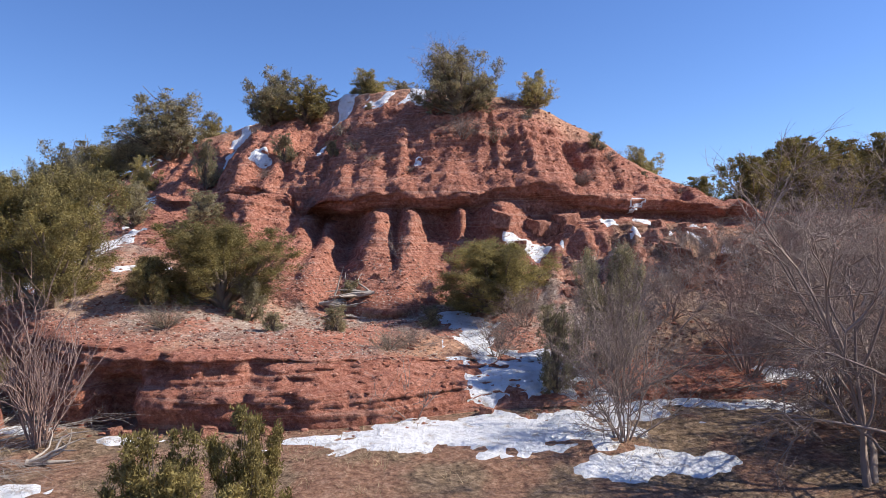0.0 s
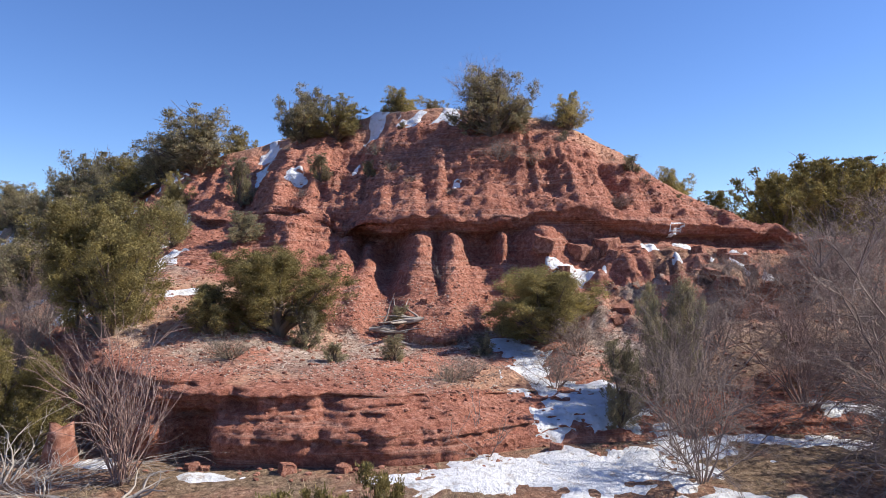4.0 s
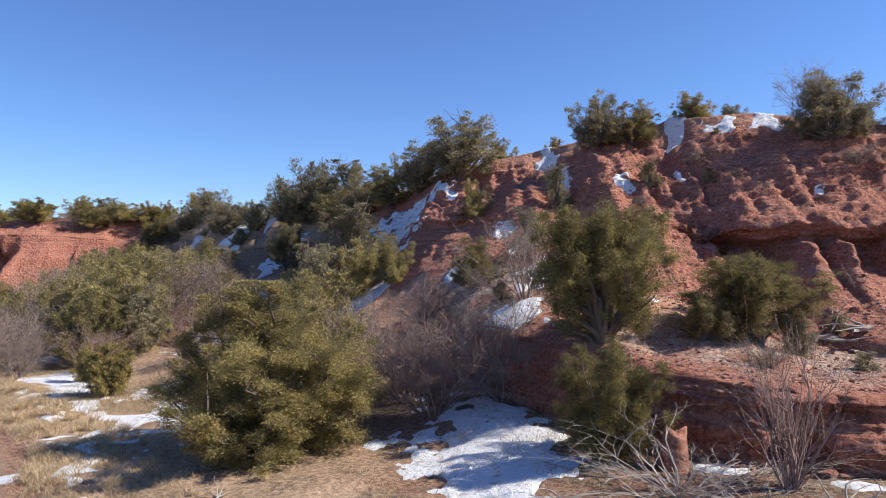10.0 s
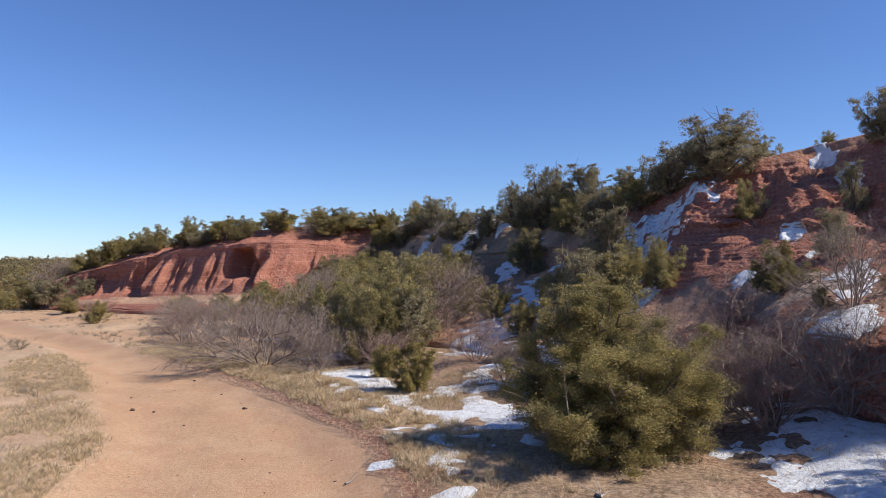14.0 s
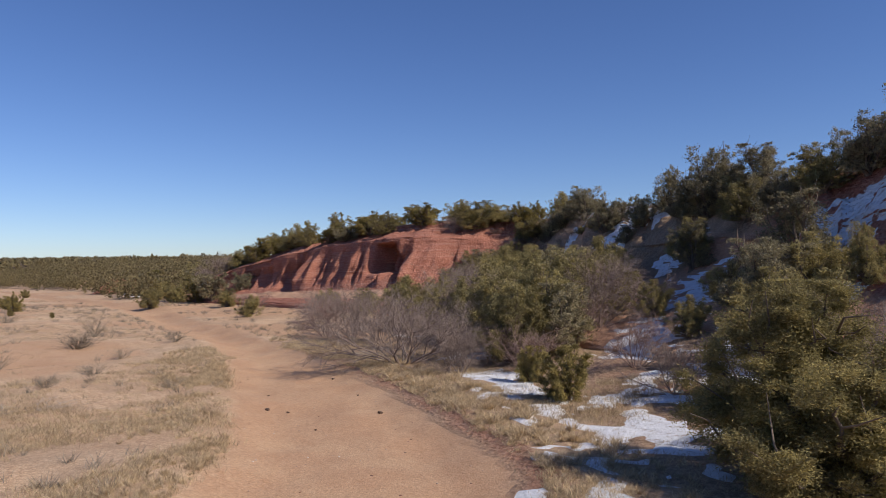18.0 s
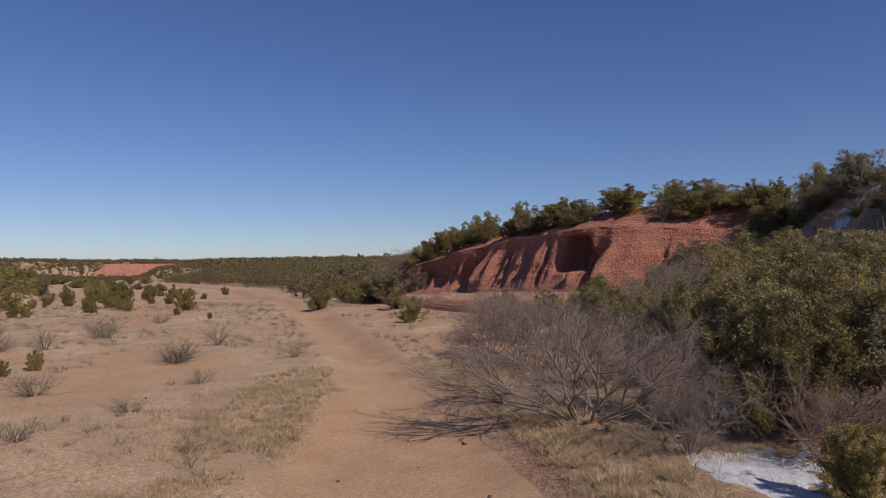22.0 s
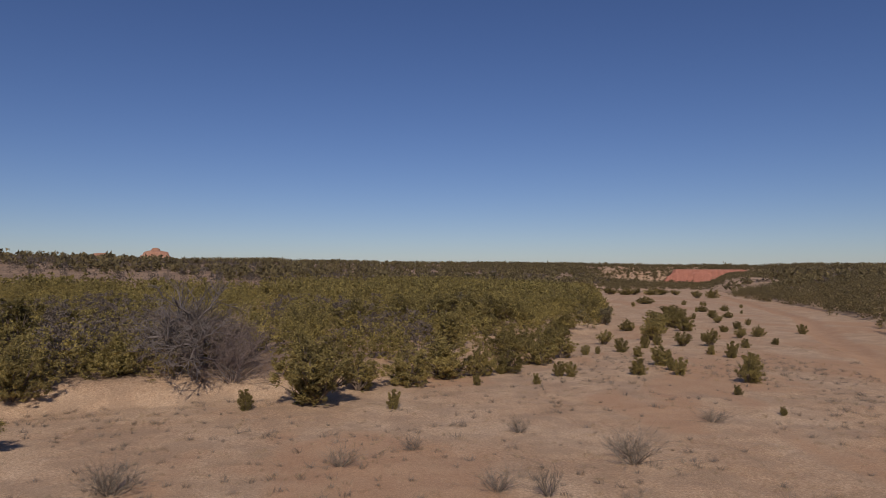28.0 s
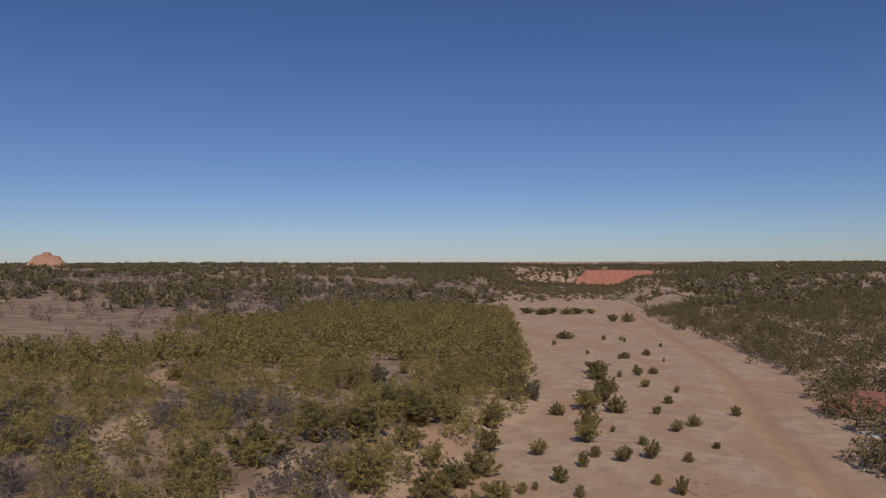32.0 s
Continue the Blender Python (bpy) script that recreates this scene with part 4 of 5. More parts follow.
TOP = "weathered grey-green juniper on the hill's crest"
FLAT = "yellow-green juniper shrub standing on the flat"
TWIGGY = "leafless grey-brown shrub with a haze of fine twigs"

# the hill and the ground before it
for kind, x, y, h, w, label in [
        ("hero_big", -13.0, 11.7, 2.95, 4.6, "large dense juniper beside a snow patch"),
        ("hero_spire", -7.4, 10.4, 1.85, 1.9, "bright green juniper at the foot of the cut bank"), ("hero_round", -7.1, 12.7, 2.7, 3.1, "broad olive juniper on the ledge"),
        ("hero_round", -4.2, 13.3, 1.75, 3.0, "wide rounded juniper on the gravel apron"), ("round", -5.3, 12.7, 0.9, 1.2, GREEN), ("ragged", -3.6, 13.0, 0.8, 1.0, GREEN),
        ("hero_round", 1.1, 14.3, 1.6, 3.0, "wide olive juniper beside the snow gully"), ("hero_ragged", 2.7, 11.6, 2.2, 1.5, "thin grey-green juniper among bare twigs"),
        ("ragged", 1.7, 10.9, 1.3, 1.0, GREEN), ("small", -1.65, 5.9, 1.35, 0.8, "small green juniper on the bare red ground"), ("small", -2.3, 5.6, 1.3, 1.1, "small green juniper on the bare red ground"), ("small", -1.95, 5.35, 1.05, 0.9, "small green juniper on the bare red ground"),
        ("ragged", -1.9, 12.5, 0.5, 0.7, GREEN), ("ragged", -2.9, 11.9, 0.35, 0.6, GREEN), ("ridge", 0.55, 20.3, 2.05, 2.9, "large ragged juniper crowning the hill"),
        ("ridge_green", 2.8, 20.9, 1.1, 1.4, TOP), ("ridge_green", -2.4, 24.0, 1.1, 1.9, TOP), ("ridge", -5.7, 23.8, 1.9, 2.4, TOP), ("ridge_green", -4.5, 23.6, 1.4, 2.6, TOP),
        ("ridge", -10.4, 27.2, 2.5, 4.2, TOP), ("ridge_green", -8.9, 27.8, 1.1, 1.4, TOP), ("ridge", -12.2, 28.4, 2.1, 2.8, TOP), ("ridge_green", -13.6, 29.2, 1.8, 3.0, TOP),
        ("ridge", -15.0, 30.2, 1.8, 2.8, TOP), ("ridge_green", -16.4, 31.4, 1.7, 2.8, TOP), ("ridge", -18.5, 34.6, 3.3, 3.8, TOP), ("ridge_green", -16.9, 33.2, 1.4, 2.6, TOP),
        ("ridge_green", -9.8, 23.2, 1.3, 1.2, GREEN), ("ragged", -7.2, 21.5, 1.4, 1.2, GREEN), ("ragged", -4.6, 20.6, 0.8, 1.0, GREEN), ("ragged", -6.2, 18.2, 0.8, 1.4, GREEN),
        ("ragged", -8.2, 18.8, 1.2, 1.4, GREEN), ("round", -9.6, 17.6, 1.3, 1.6, GREEN), ("ridge_green", -12.4, 22.0, 1.6, 1.6, GREEN),
        ("ridge", -1.2, 23.6, 0.7, 1.1, TOP), ("ridge", -3.4, 25.6, 0.6, 0.8, TOP), ("ridge_green", -6.8, 27.0, 0.7, 0.9, TOP), ("ridge_green", 6.2, 22.0, 1.2, 1.6, TOP)]:
    place(kind, x, y, h, w, label, "juniper")
for kind, x, y, h, w, label in [
        ("wand", -5.25, 9.1, 1.8, 1.5, "upright reddish wand shrub without leaves"), ("mesquite", 4.5, 7.4, 3.4, 3.8, "large bare mesquite with tangled grey branches"),
        ("mesquite", 5.6, 10.2, 3.2, 3.6, "large bare mesquite with tangled grey branches"), ("bare", 2.25, 9.0, 1.9, 1.6, TWIGGY), ("bare", 7.4, 9.0, 3.0, 3.0, TWIGGY),
        ("bare", 2.7, 10.9, 2.3, 1.8, TWIGGY), ("bare_b", 5.0, 11.6, 2.6, 2.6, TWIGGY), ("bare", 6.6, 12.2, 2.6, 2.8, TWIGGY), ("bare_b", 6.2, 8.2, 2.8, 2.8, TWIGGY), ("bare_b", 8.6, 11.0, 2.8, 3.0, TWIGGY), ("mesquite", 7.6, 13.4, 2.6, 3.2, "large bare mesquite with tangled grey branches"), ("thin", -0.45, 10.0, 1.3, 1.4, "sparse bare sapling in the snow"), ("bare", 1.5, 13.4, 0.9, 1.3, TWIGGY),
        ("bare_b", -9.9, 15.0, 1.9, 1.9, "bare purplish shrub above the snow bank"), ("bare", -11.0, 14.4, 2.0, 2.2, TWIGGY), ("bare", -12.2, 16.0, 2.2, 2.6, TWIGGY), ("bare", -9.0, 13.6, 2.3, 2.6, TWIGGY), ("bare_b", -10.3, 13.2, 2.2, 2.4, TWIGGY), ("bare", -8.4, 15.6, 2.0, 2.2, TWIGGY),
        ("bare_b", -10.8, 17.2, 1.8, 2.0, TWIGGY), ("pile", -6.7, 8.9, 1.0, 2.6, "grey pile of dead brush"), ("pile", -5.9, 8.5, 0.55, 1.6, "grey pile of dead brush"),
        ("bare", 0.9, 12.0, 0.8, 1.0, TWIGGY), ("thin", -1.0, 16.0, 0.9, 0.8, TWIGGY), ("bare", 0.6, 19.2, 0.7, 1.4, TWIGGY), ("bare_b", 3.6, 18.6, 0.7, 0.9, TWIGGY), ("bare", 0.3, 21.0, 2.0, 1.8, TWIGGY)]:
    place(kind, x, y, h, w, label, "shrub")

# dry tufts and low shrubs on the hill's slopes
rng = random.Random(44)
for k in range(46):
    x = rng.uniform(-9.5, 6.5)
    if k < 26:
        lo, hi = float(CLIFF_Y(x) + BAND_DY(x)) + 0.5, float(RIDGE_Y(x)) - 0.3
    else:
        lo, hi = float(FOOT_Y(x) + BANK_DY(x)) + 0.5, float(CLIFF_Y(x)) - 0.2
    y = lo + (hi - lo) * rng.random()
    hh = rng.uniform(0.18, 0.5)
    kind = rng.choice(("weed", "weed", "thin", "ragged", "bare"))
    place(kind, x, y, hh, hh * rng.uniform(1.2, 2.2), "low dry shrub clinging to the red slope", "shrub", group="low shrubs on the slope", rng=rng)

# the dark shrubs at the hill's east end
for kind, x, y, h, w in [("dark", 9.6, 19.2, 2.0, 2.2), ("dark_b", 11.2, 21.0, 2.3, 2.6), ("dark", 13.2, 20.4, 2.5, 2.8), ("dark_b", 15.4, 22.2, 2.8, 3.0), ("dark", 12.2, 24.0, 2.6, 3.0), ("dark_b", 17.4, 24.0, 3.0, 3.4), ("dark", 10.4, 23.6, 2.0, 2.4)]:
    place(kind, x, y, h, w, "dark juniper shrub beside the bare mesquites", "juniper")
# low shrubs from x 4 to 8 are added to darken the shaded rubble
for kind, x, y, h, w in [("bare", 9.2, 14.2, 2.6, 2.8), ("bare_b", 10.6, 13.0, 2.8, 3.0), ("bare", 11.6, 15.6, 2.6, 3.0), ("mesquite", 9.4, 16.6, 2.6, 3.2), ("bare", 5.4, 14.6, 1.3, 1.8), ("bare_b", 6.8, 15.0, 1.5, 1.9), ("bare", 4.3, 13.4, 1.2, 1.7), ("bare_b", 8.0, 16.4, 1.4, 1.9), ("bare", 7.6, 15.4, 1.6, 2.2)]:
    place(kind, x, y, h, w, TWIGGY, "shrub")

# the saddle behind the thicket
rng = random.Random(52)
for k in range(15):
    x = rng.uniform(-35, -14)
    lo, hi = float(CLIFF_Y(x)) - 3.0, float(RIDGE_Y(x)) + 0.5
    y = lo + (hi - lo) * rng.random()
    hh = rng.uniform(1.2, 2.3)
    place(rng.choice(("ridge_green", "ridge", "round", "ragged")), x, y, hh, hh * rng.uniform(1.1, 1.5), "olive juniper on the brown saddle slope", "juniper", group="junipers on the saddle", rng=rng)

for k in range(8):
    x = rng.uniform(-38.5, -31)
    lo, hi = float(CLIFF_Y(x)) - 1.0, float(RIDGE_Y(x)) + 0.5
    y = lo + (hi - lo) * rng.random()
    hh = rng.uniform(1.2, 2.2)
    place(rng.choice(("ridge_green", "wood", "round", "bare")), x, y, hh, hh * rng.uniform(1.2, 1.7), "olive scrub where the saddle meets the bluff", "shrub", group="scrub on the saddle", rng=rng)

for k in range(10):
    x = rng.uniform(-34, -25)
    y = float(CLIFF_Y(x)) + rng.uniform(-5.0, -1.5)
    hh = rng.uniform(1.6, 2.4)
    place(rng.choice(("round", "spire", "bare", "ridge_green")), x, y, hh, hh * rng.uniform(1.2, 1.6), "olive scrub climbing the saddle slope", "shrub", group="scrub on the saddle", rng=rng)

for k in range(6):
    x = -17.0 - 2.6 * k
    y = float(RIDGE_Y(x)) - rng.uniform(0.0, 2.5)
    hh = rng.uniform(1.3, 2.3)
    place(rng.choice(("ridge_green", "ridge", "ridge")), x, y, hh, hh * rng.uniform(1.2, 1.7), "grey-green juniper on the saddle's skyline", "juniper", group="junipers on the saddle", rng=rng)
for k in range(26):
    x = rng.uniform(-37, -18)
    lo, hi = float(CLIFF_Y(x) + BAND_DY(x)), float(RIDGE_Y(x)) + 0.5
    hh = rng.uniform(0.35, 0.95)
    place(rng.choice(("ragged", "weed", "bare", "round")), x, lo + (hi - lo) * rng.random(), hh, hh * rng.uniform(1.3, 2.2), "low dry shrub on the brown saddle slope", "shrub", group="scrub on the saddle", rng=rng)
place("ridge_green", -34.6, 59.0, 3.0, 3.0, "tall rounded juniper alone on the plateau", "juniper")

# the thicket along the road
for kind, x, y, h, w, label in [
        ("small", -18.6, 16.4, 1.3, 1.4, "small green juniper at the roadside"), ("small", -20.3, 18.4, 1.0, 1.1, "small green juniper at the roadside"), ("spire", -22.3, 21.6, 2.4, 2.6, GREEN),
        ("round", -21.6, 22.6, 2.3, 2.8, GREEN), ("round", -23.0, 24.0, 2.6, 3.2, GREEN), ("spire", -25.2, 25.6, 2.5, 3.0, GREEN), ("round", -21.5, 26.0, 2.6, 3.2, GREEN), ("spire", -27.6, 27.6, 2.4, 3.0, GREEN),
        ("round", -24.5, 29.0, 2.6, 3.4, GREEN), ("round", -21.6, 29.0, 2.4, 3.0, GREEN), ("spire", -29.0, 30.5, 2.4, 3.0, GREEN), ("round", -27.0, 33.0, 2.4, 3.4, GREEN), ("spire", -18.9, 26.0, 1.3, 1.6, GREEN),
        ("round", -31.8, 29.6, 2.2, 2.6, GREEN), ("round", -33.8, 32.4, 2.4, 3.0, GREEN), ("spire", -46.6, 33.9, 1.4, 2.0, GREEN), ("spire", -62.0, 38.2, 1.7, 2.4, GREEN), ("round", -23.0, 33.0, 2.2, 3.0, GREEN),
        ("spire", -17.0, 22.4, 1.2, 1.5, GREEN), ("round", -16.2, 25.0, 1.5, 2.0, GREEN), ("round", -18.4, 31.2, 1.9, 2.6, GREEN), ("round", -38.5, 35.5, 1.7, 2.4, GREEN), ("spire", -42.0, 36.4, 1.6, 2.2, GREEN),
        ("round", -55.5, 40.2, 1.5, 2.2, GREEN), ("spire", -70.0, 46.5, 2.0, 2.6, GREEN), ("round", -66.5, 44.4, 1.6, 2.6, GREEN)]:
    place(kind, x, y, h, w, label, "juniper")
for kind, x, y, h, w, label in [
        ("spread", -25.7, 20.2, 2.4, 3.9, "low spreading bare shrub at the road's edge"), ("bare", -23.1, 19.4, 1.6, 1.7, TWIGGY), ("bare_b", -18.0, 20.2, 2.0, 1.8, "bare reddish shrub in melting snow"),
        ("bare", -24.4, 21.4, 2.2, 2.4, TWIGGY), ("bare", -32.2, 26.0, 2.5, 2.8, TWIGGY), ("bare_b", -34.3, 26.6, 2.5, 2.8, TWIGGY), ("bare", -30.2, 25.2, 2.4, 2.8, TWIGGY), ("bare", -27.8, 23.6, 2.0, 2.6, TWIGGY),
        ("bare", -36.6, 30.0, 2.2, 2.8, TWIGGY), ("bare_b", -21.4, 20.4, 1.8, 2.0, TWIGGY), ("bare", -39.5, 32.0, 1.9, 2.6, TWIGGY), ("bare_b", -51.0, 38.5, 1.8, 2.4, TWIGGY), ("bare", -14.2, 16.6, 1.8, 2.2, TWIGGY),
        ("bare", -16.4, 17.6, 1.4, 1.8, TWIGGY), ("pile", -27.4, 21.6, 0.5, 1.8, "grey pile of dead brush"), ("pile", -29.2, 9.9, 0.3, 1.6, "grey pile of dead brush")]:
    place(kind, x, y, h, w, label, "shrub")

rng = random.Random(31)
placed = 0
while placed < 52:
    x = rng.uniform(-33, -13.5)
    y = float(FOOT_Y(x)) + rng.uniform(-3.0, 6.5)
    if float(road_mask(np.array(x), np.array(y))) < 1.6 or -20.2 < x < -15.4:
        continue
    k = rng.choices(("spire", "round", "bare", "bare_b", "ragged"), (3, 3, 3, 2, 1.5))[0]
    hh = rng.uniform(1.6, 3.0)
    place(k, x, y, hh, hh * rng.uniform(1.1, 1.5), GREEN if k in ("spire", "round", "ragged") else TWIGGY, "juniper" if k in ("spire", "round", "ragged") else "shrub", group="roadside thicket", rng=rng)
    placed += 1

# the crest of the far bluff and the plateau behind
rng = random.Random(12)
x = -29.0
while x > -76:
    y = float(RIDGE_Y(x)) + rng.uniform(-2.2, 1.5)
    place(rng.choice(("ridge_green", "ridge_green", "ridge", "dark_b")), x, y, rng.uniform(1.3, 2.3), rng.uniform(2.4, 4.0), "rounded dark juniper on the bluff's crest", "juniper", group="junipers on the bluff", rng=rng)
    x -= rng.uniform(1.1, 2.2)
for _ in range(22):
    x, y = rng.uniform(-75, 45), rng.uniform(2, 26)
    y += float(RIDGE_Y(x)) + 2
    if -13 < x < 7 and y < 46:
        continue
    place(rng.choice(("dark", "dark_b", "wood_grey")), x, y, rng.uniform(1.8, 3.2), rng.uniform(2.4, 3.6), "dark juniper on the plateau behind", "juniper", group="junipers on the plateau", rng=rng)
for x, y, h in [(18, 40, 4.5), (26, 42, 5.2), (23, 46, 5), (33, 46, 6), (9, 34, 2.4), (19, 34, 3.6), (22, 37, 4.2), (25, 36, 3.8), (16.5, 35, 3.0), (28, 38, 4.6), (14, 38, 3.0), (31, 40, 4.8), (24, 33, 3.2), (20, 30, 2.6), (27, 33, 3.4), (12, 36, 2.6), (17, 30, 2.2), (14, 27, 1.8), (34, 40, 5)]:
    place(rng.choice(("dark", "dark_b")), x, y, h, h * 1.05, "dark juniper on the plateau behind", "juniper", group="junipers on the plateau", rng=rng)

for _ in range(28):
    x = rng.uniform(-94, -58)
    lo = float(FOOT_Y(x)) - 1.5
    y = lo + (float(RIDGE_Y(x)) + 3 - lo) * rng.random()
    hh = rng.uniform(1.4, 3.0)
    place(rng.choice(("dark", "dark_b", "round", "wood_grey", "bare")), x, y, hh, hh * rng.uniform(1.2, 1.6), "scrubby growth on the bluff's low end", "shrub", group="scrub at the bluff's low end", rng=rng)

# shrubs and weeds on the river flat
for x, y, h, w in [(-50.9, -3.0, 1.4, 3.0), (-50.1, -4.8, 1.1, 1.1), (-51.9, -8.0, 1.8, 2.0), (-58.8, 4.2, 0.9, 0.9), (-60.2, 7.1, 3.2, 4.4), (-59.4, 10.8, 0.9, 0.7), (-69, 12.8, 2.6, 4.2), (-70.2, 15.2, 2.1, 2.2),
                   (-41.7, 14.4, 0.65, 0.6), (-36, 7.2, 0.65, 0.5), (-67.2, 30.2, 1.5, 1.7), (-66.4, 18.1, 0.6, 0.6), (-70.2, 20.0, 0.9, 0.9), (-58.3, 27.8, 0.4, 0.4), (-65.7, 14.8, 0.7, 0.6),
                   (-133.6, 46.8, 1.9, 4.0), (-128, 45.0, 2.0, 3.4), (-117.7, 42.4, 2.2, 3.2), (-112, 40.2, 2.0, 3.0), (-107.9, 37.0, 2.2, 3.6), (-106.1, 39.5, 1.9, 2.8), (-100, 34.6, 2.0, 2.6), (-93.7, 32.4, 1.9, 2.6), (-105.5, 33.0, 1.4, 2.0),
                   (-90.6, 27.3, 1.3, 1.6), (-89.2, 31.6, 0.9, 1.1), (-87.3, 33.2, 1.2, 1.6), (-87.8, 35.7, 1.5, 1.5), (-96.7, 41.9, 1.1, 1.4), (-98.7, 44.5, 1.2, 1.6), (-86.6, 38.1, 0.8, 1.0), (-130.2, 51.7, 1.2, 1.8), (-131.4, 54.4, 1.1, 1.7),
                   (-148.5, 56.8, 1.2, 2.2), (-83.0, 26.8, 1.1, 1.3), (-103.7, 26.1, 1.7, 2.6), (-182.7, 56.6, 1.8, 4.6), (-227.2, 87.9, 2.8, 4.4), (-230, 84.5, 2.2, 3.6), (-90.4, 42.4, 0.6, 0.9), (-270, 69, 2.2, 6.0), (-262, 72.5, 2.4, 6.0),
                   (-268, 77, 2.2, 6.0), (-263, 81, 2.4, 6.0), (-266, 85.5, 2.0, 6.0), (-266, 90, 1.8, 4.0), (-79.5, 27.2, 0.8, 0.9), (-92, 36.6, 0.8, 0.9), (-110, 47, 0.9, 1.3), (-121, 49, 1.0, 1.5), (-152, 62, 1.2, 1.8),
                   (-70.1, 20.6, 0.9, 0.9), (-63.6, 28.0, 0.5, 0.6), (-40.5, 13.2, 0.5, 0.5), (-64, 8.6, 2.0, 2.6), (-66, 11, 2.2, 3.0), (-72, 17, 1.6, 2.6), (-79, 21.5, 1.6, 2.4), (-76, 19.5, 2.0, 3.0)]:
    place(rng.choice(("wood", "wood_b")) if w > 1.3 else "small", x, y, h, w, FLAT, "juniper", group="junipers on the flat", rng=rng)
for _ in range(30):
    x = -70 - 110 * rng.random() ** 1.3
    lo, hi = float(WOOD_Y(x)) + 2, float(FOOT_Y(x)) - 8
    y = lo + (hi - lo) * min(max(rng.gauss(0.38, 0.2), 0.02), 1)
    hh = rng.uniform(0.5, 1.3)
    place("small", x, y, hh, hh * rng.uniform(0.8, 1.3), "low juniper seedling on the sandy flat", "juniper", group="junipers on the flat", rng=rng)
place("dead", -63.6, 0.4, 4.6, 5.0, "tall dead tree with pale bare limbs", "dead tree")
for x, y, h, w in [(-64.5, 1.8, 3.6, 4.6), (-66, -1.2, 3.2, 4.0), (-62.4, 2.6, 2.4, 3.2)]:
    place("bare", x, y, h, w, "dense bare grey shrub round the dead tree", "shrub")
for x, y, h, w in [(-42.7, 12, 0.7, 0.9), (-47.1, 16, 0.8, 0.7), (-40.4, 18.3, 0.7, 1.0), (-37, 13.2, 0.5, 0.9), (-41.9, 10.3, 0.5, 0.9), (-40.4, 5.7, 0.45, 1.0), (-40.4, 0.1, 0.8, 1.1), (-47.6, 3.5, 0.7, 0.9), (-39.5, 8, 0.55, 0.7),
                   (-44.3, 21.5, 0.9, 1.0), (-50.6, 19.3, 0.9, 1.3), (-33.2, 14.1, 0.3, 0.7), (-32.2, 10.3, 0.25, 0.5), (-49.9, 9.8, 0.6, 0.9), (-51.8, 19.4, 0.8, 1.3), (-47.5, 14.6, 0.6, 1.0), (-47.2, 3.8, 0.7, 1.3), (-56.9, 24.2, 0.5, 1.0),
                   (-40.2, 18, 0.5, 1.1), (-31.5, 11.6, 0.3, 0.5), (-29.0, 13.6, 0.3, 0.5), (-34.0, 9.0, 0.35, 0.5), (-30.5, 6.5, 0.4, 0.7), (-35.6, 16.8, 0.4, 0.6), (-38.4, 21.4, 0.5, 0.8), (-52, 12, 0.5, 0.7), (-55, 16, 0.6, 0.8), (-45, 7, 0.5, 0.8)]:
    place("weed", x, y, 1.25 * h, 1.25 * w, "tuft of dry grey weed stalks", "weed", group="weeds on the flat", rng=rng)

for x, y, h, w in [(-69.5, -12.5, 3.4, 4.2), (-70.5, -16.2, 3.2, 4.2), (-66.5, -17.5, 2.6, 3.4)]:
    place("dark", x, y, h, w, "dark dense juniper on the sandy terrace", "juniper")

WOOD_EDGE = [(-99.9, 25.1, 2.0, 2.9), (-92.4, 23.5, 1.8, 2.6), (-85.4, 21.6, 2.2, 3.2), (-83.0, 19.4, 2.0, 3.0), (-80.8, 17.5, 2.2, 3.3), (-81.6, 13.0, 2.8, 4.1), (-98.9, 20.7, 2.3, 3.4), (-98.1, 18.1, 3.1, 4.5), (-112.2, 29.7, 2.9, 4.2), (-124.5, 30.5, 3.3, 4.8), (-149.9, 33.5, 3.4, 6.2), (-133.9, 34.4, 3.0, 4.5), (-93.3, 9.4, 3.2, 4.7), (-92.8, 13.0, 3.4, 5.1), (-101.8, 15.7, 3.4, 5.3), (-113.7, 23.2, 2.9, 4.2), (-116.9, 26.3, 3.0, 4.4), (-87.4, 5.5, 3.4, 5.6), (-82.9, 2.3, 3.0, 4.4), (-90.6, 16.6, 2.0, 3.0)]
for x, y, h, w in WOOD_EDGE:
    place(rng.choice(("wood", "wood_b")), x, y, h, w, "yellow-green juniper at the wood's edge", "juniper", group="wood on the terrace", rng=rng)

# the wood on the terrace: single trees in front, the rest as one mass
count = 0
while count < 35:
    x = rng.uniform(-135, -57)
    y = float(WOOD_Y(x)) - 55 * rng.random() ** 1.4 + 1
    if vnoise(x * 0.09, y * 0.09, 0, 71) < -0.25 or y > float(WOOD_Y(x)) + 1 or clearing(np.array(x), np.array(y)) > 0.3:
        continue
    h = rng.uniform(1.6, 3.2)
    k = rng.choices(("wood", "wood_b", "wood_grey", "bare"), (4, 4, 2, 1.4))[0]
    place(k, x, y, h, h * rng.uniform(1.0, 1.5), "yellow-green juniper in the dense wood" if k != "bare" else TWIGGY, "juniper" if k != "bare" else "shrub", group="wood on the terrace", rng=rng)
    count += 1


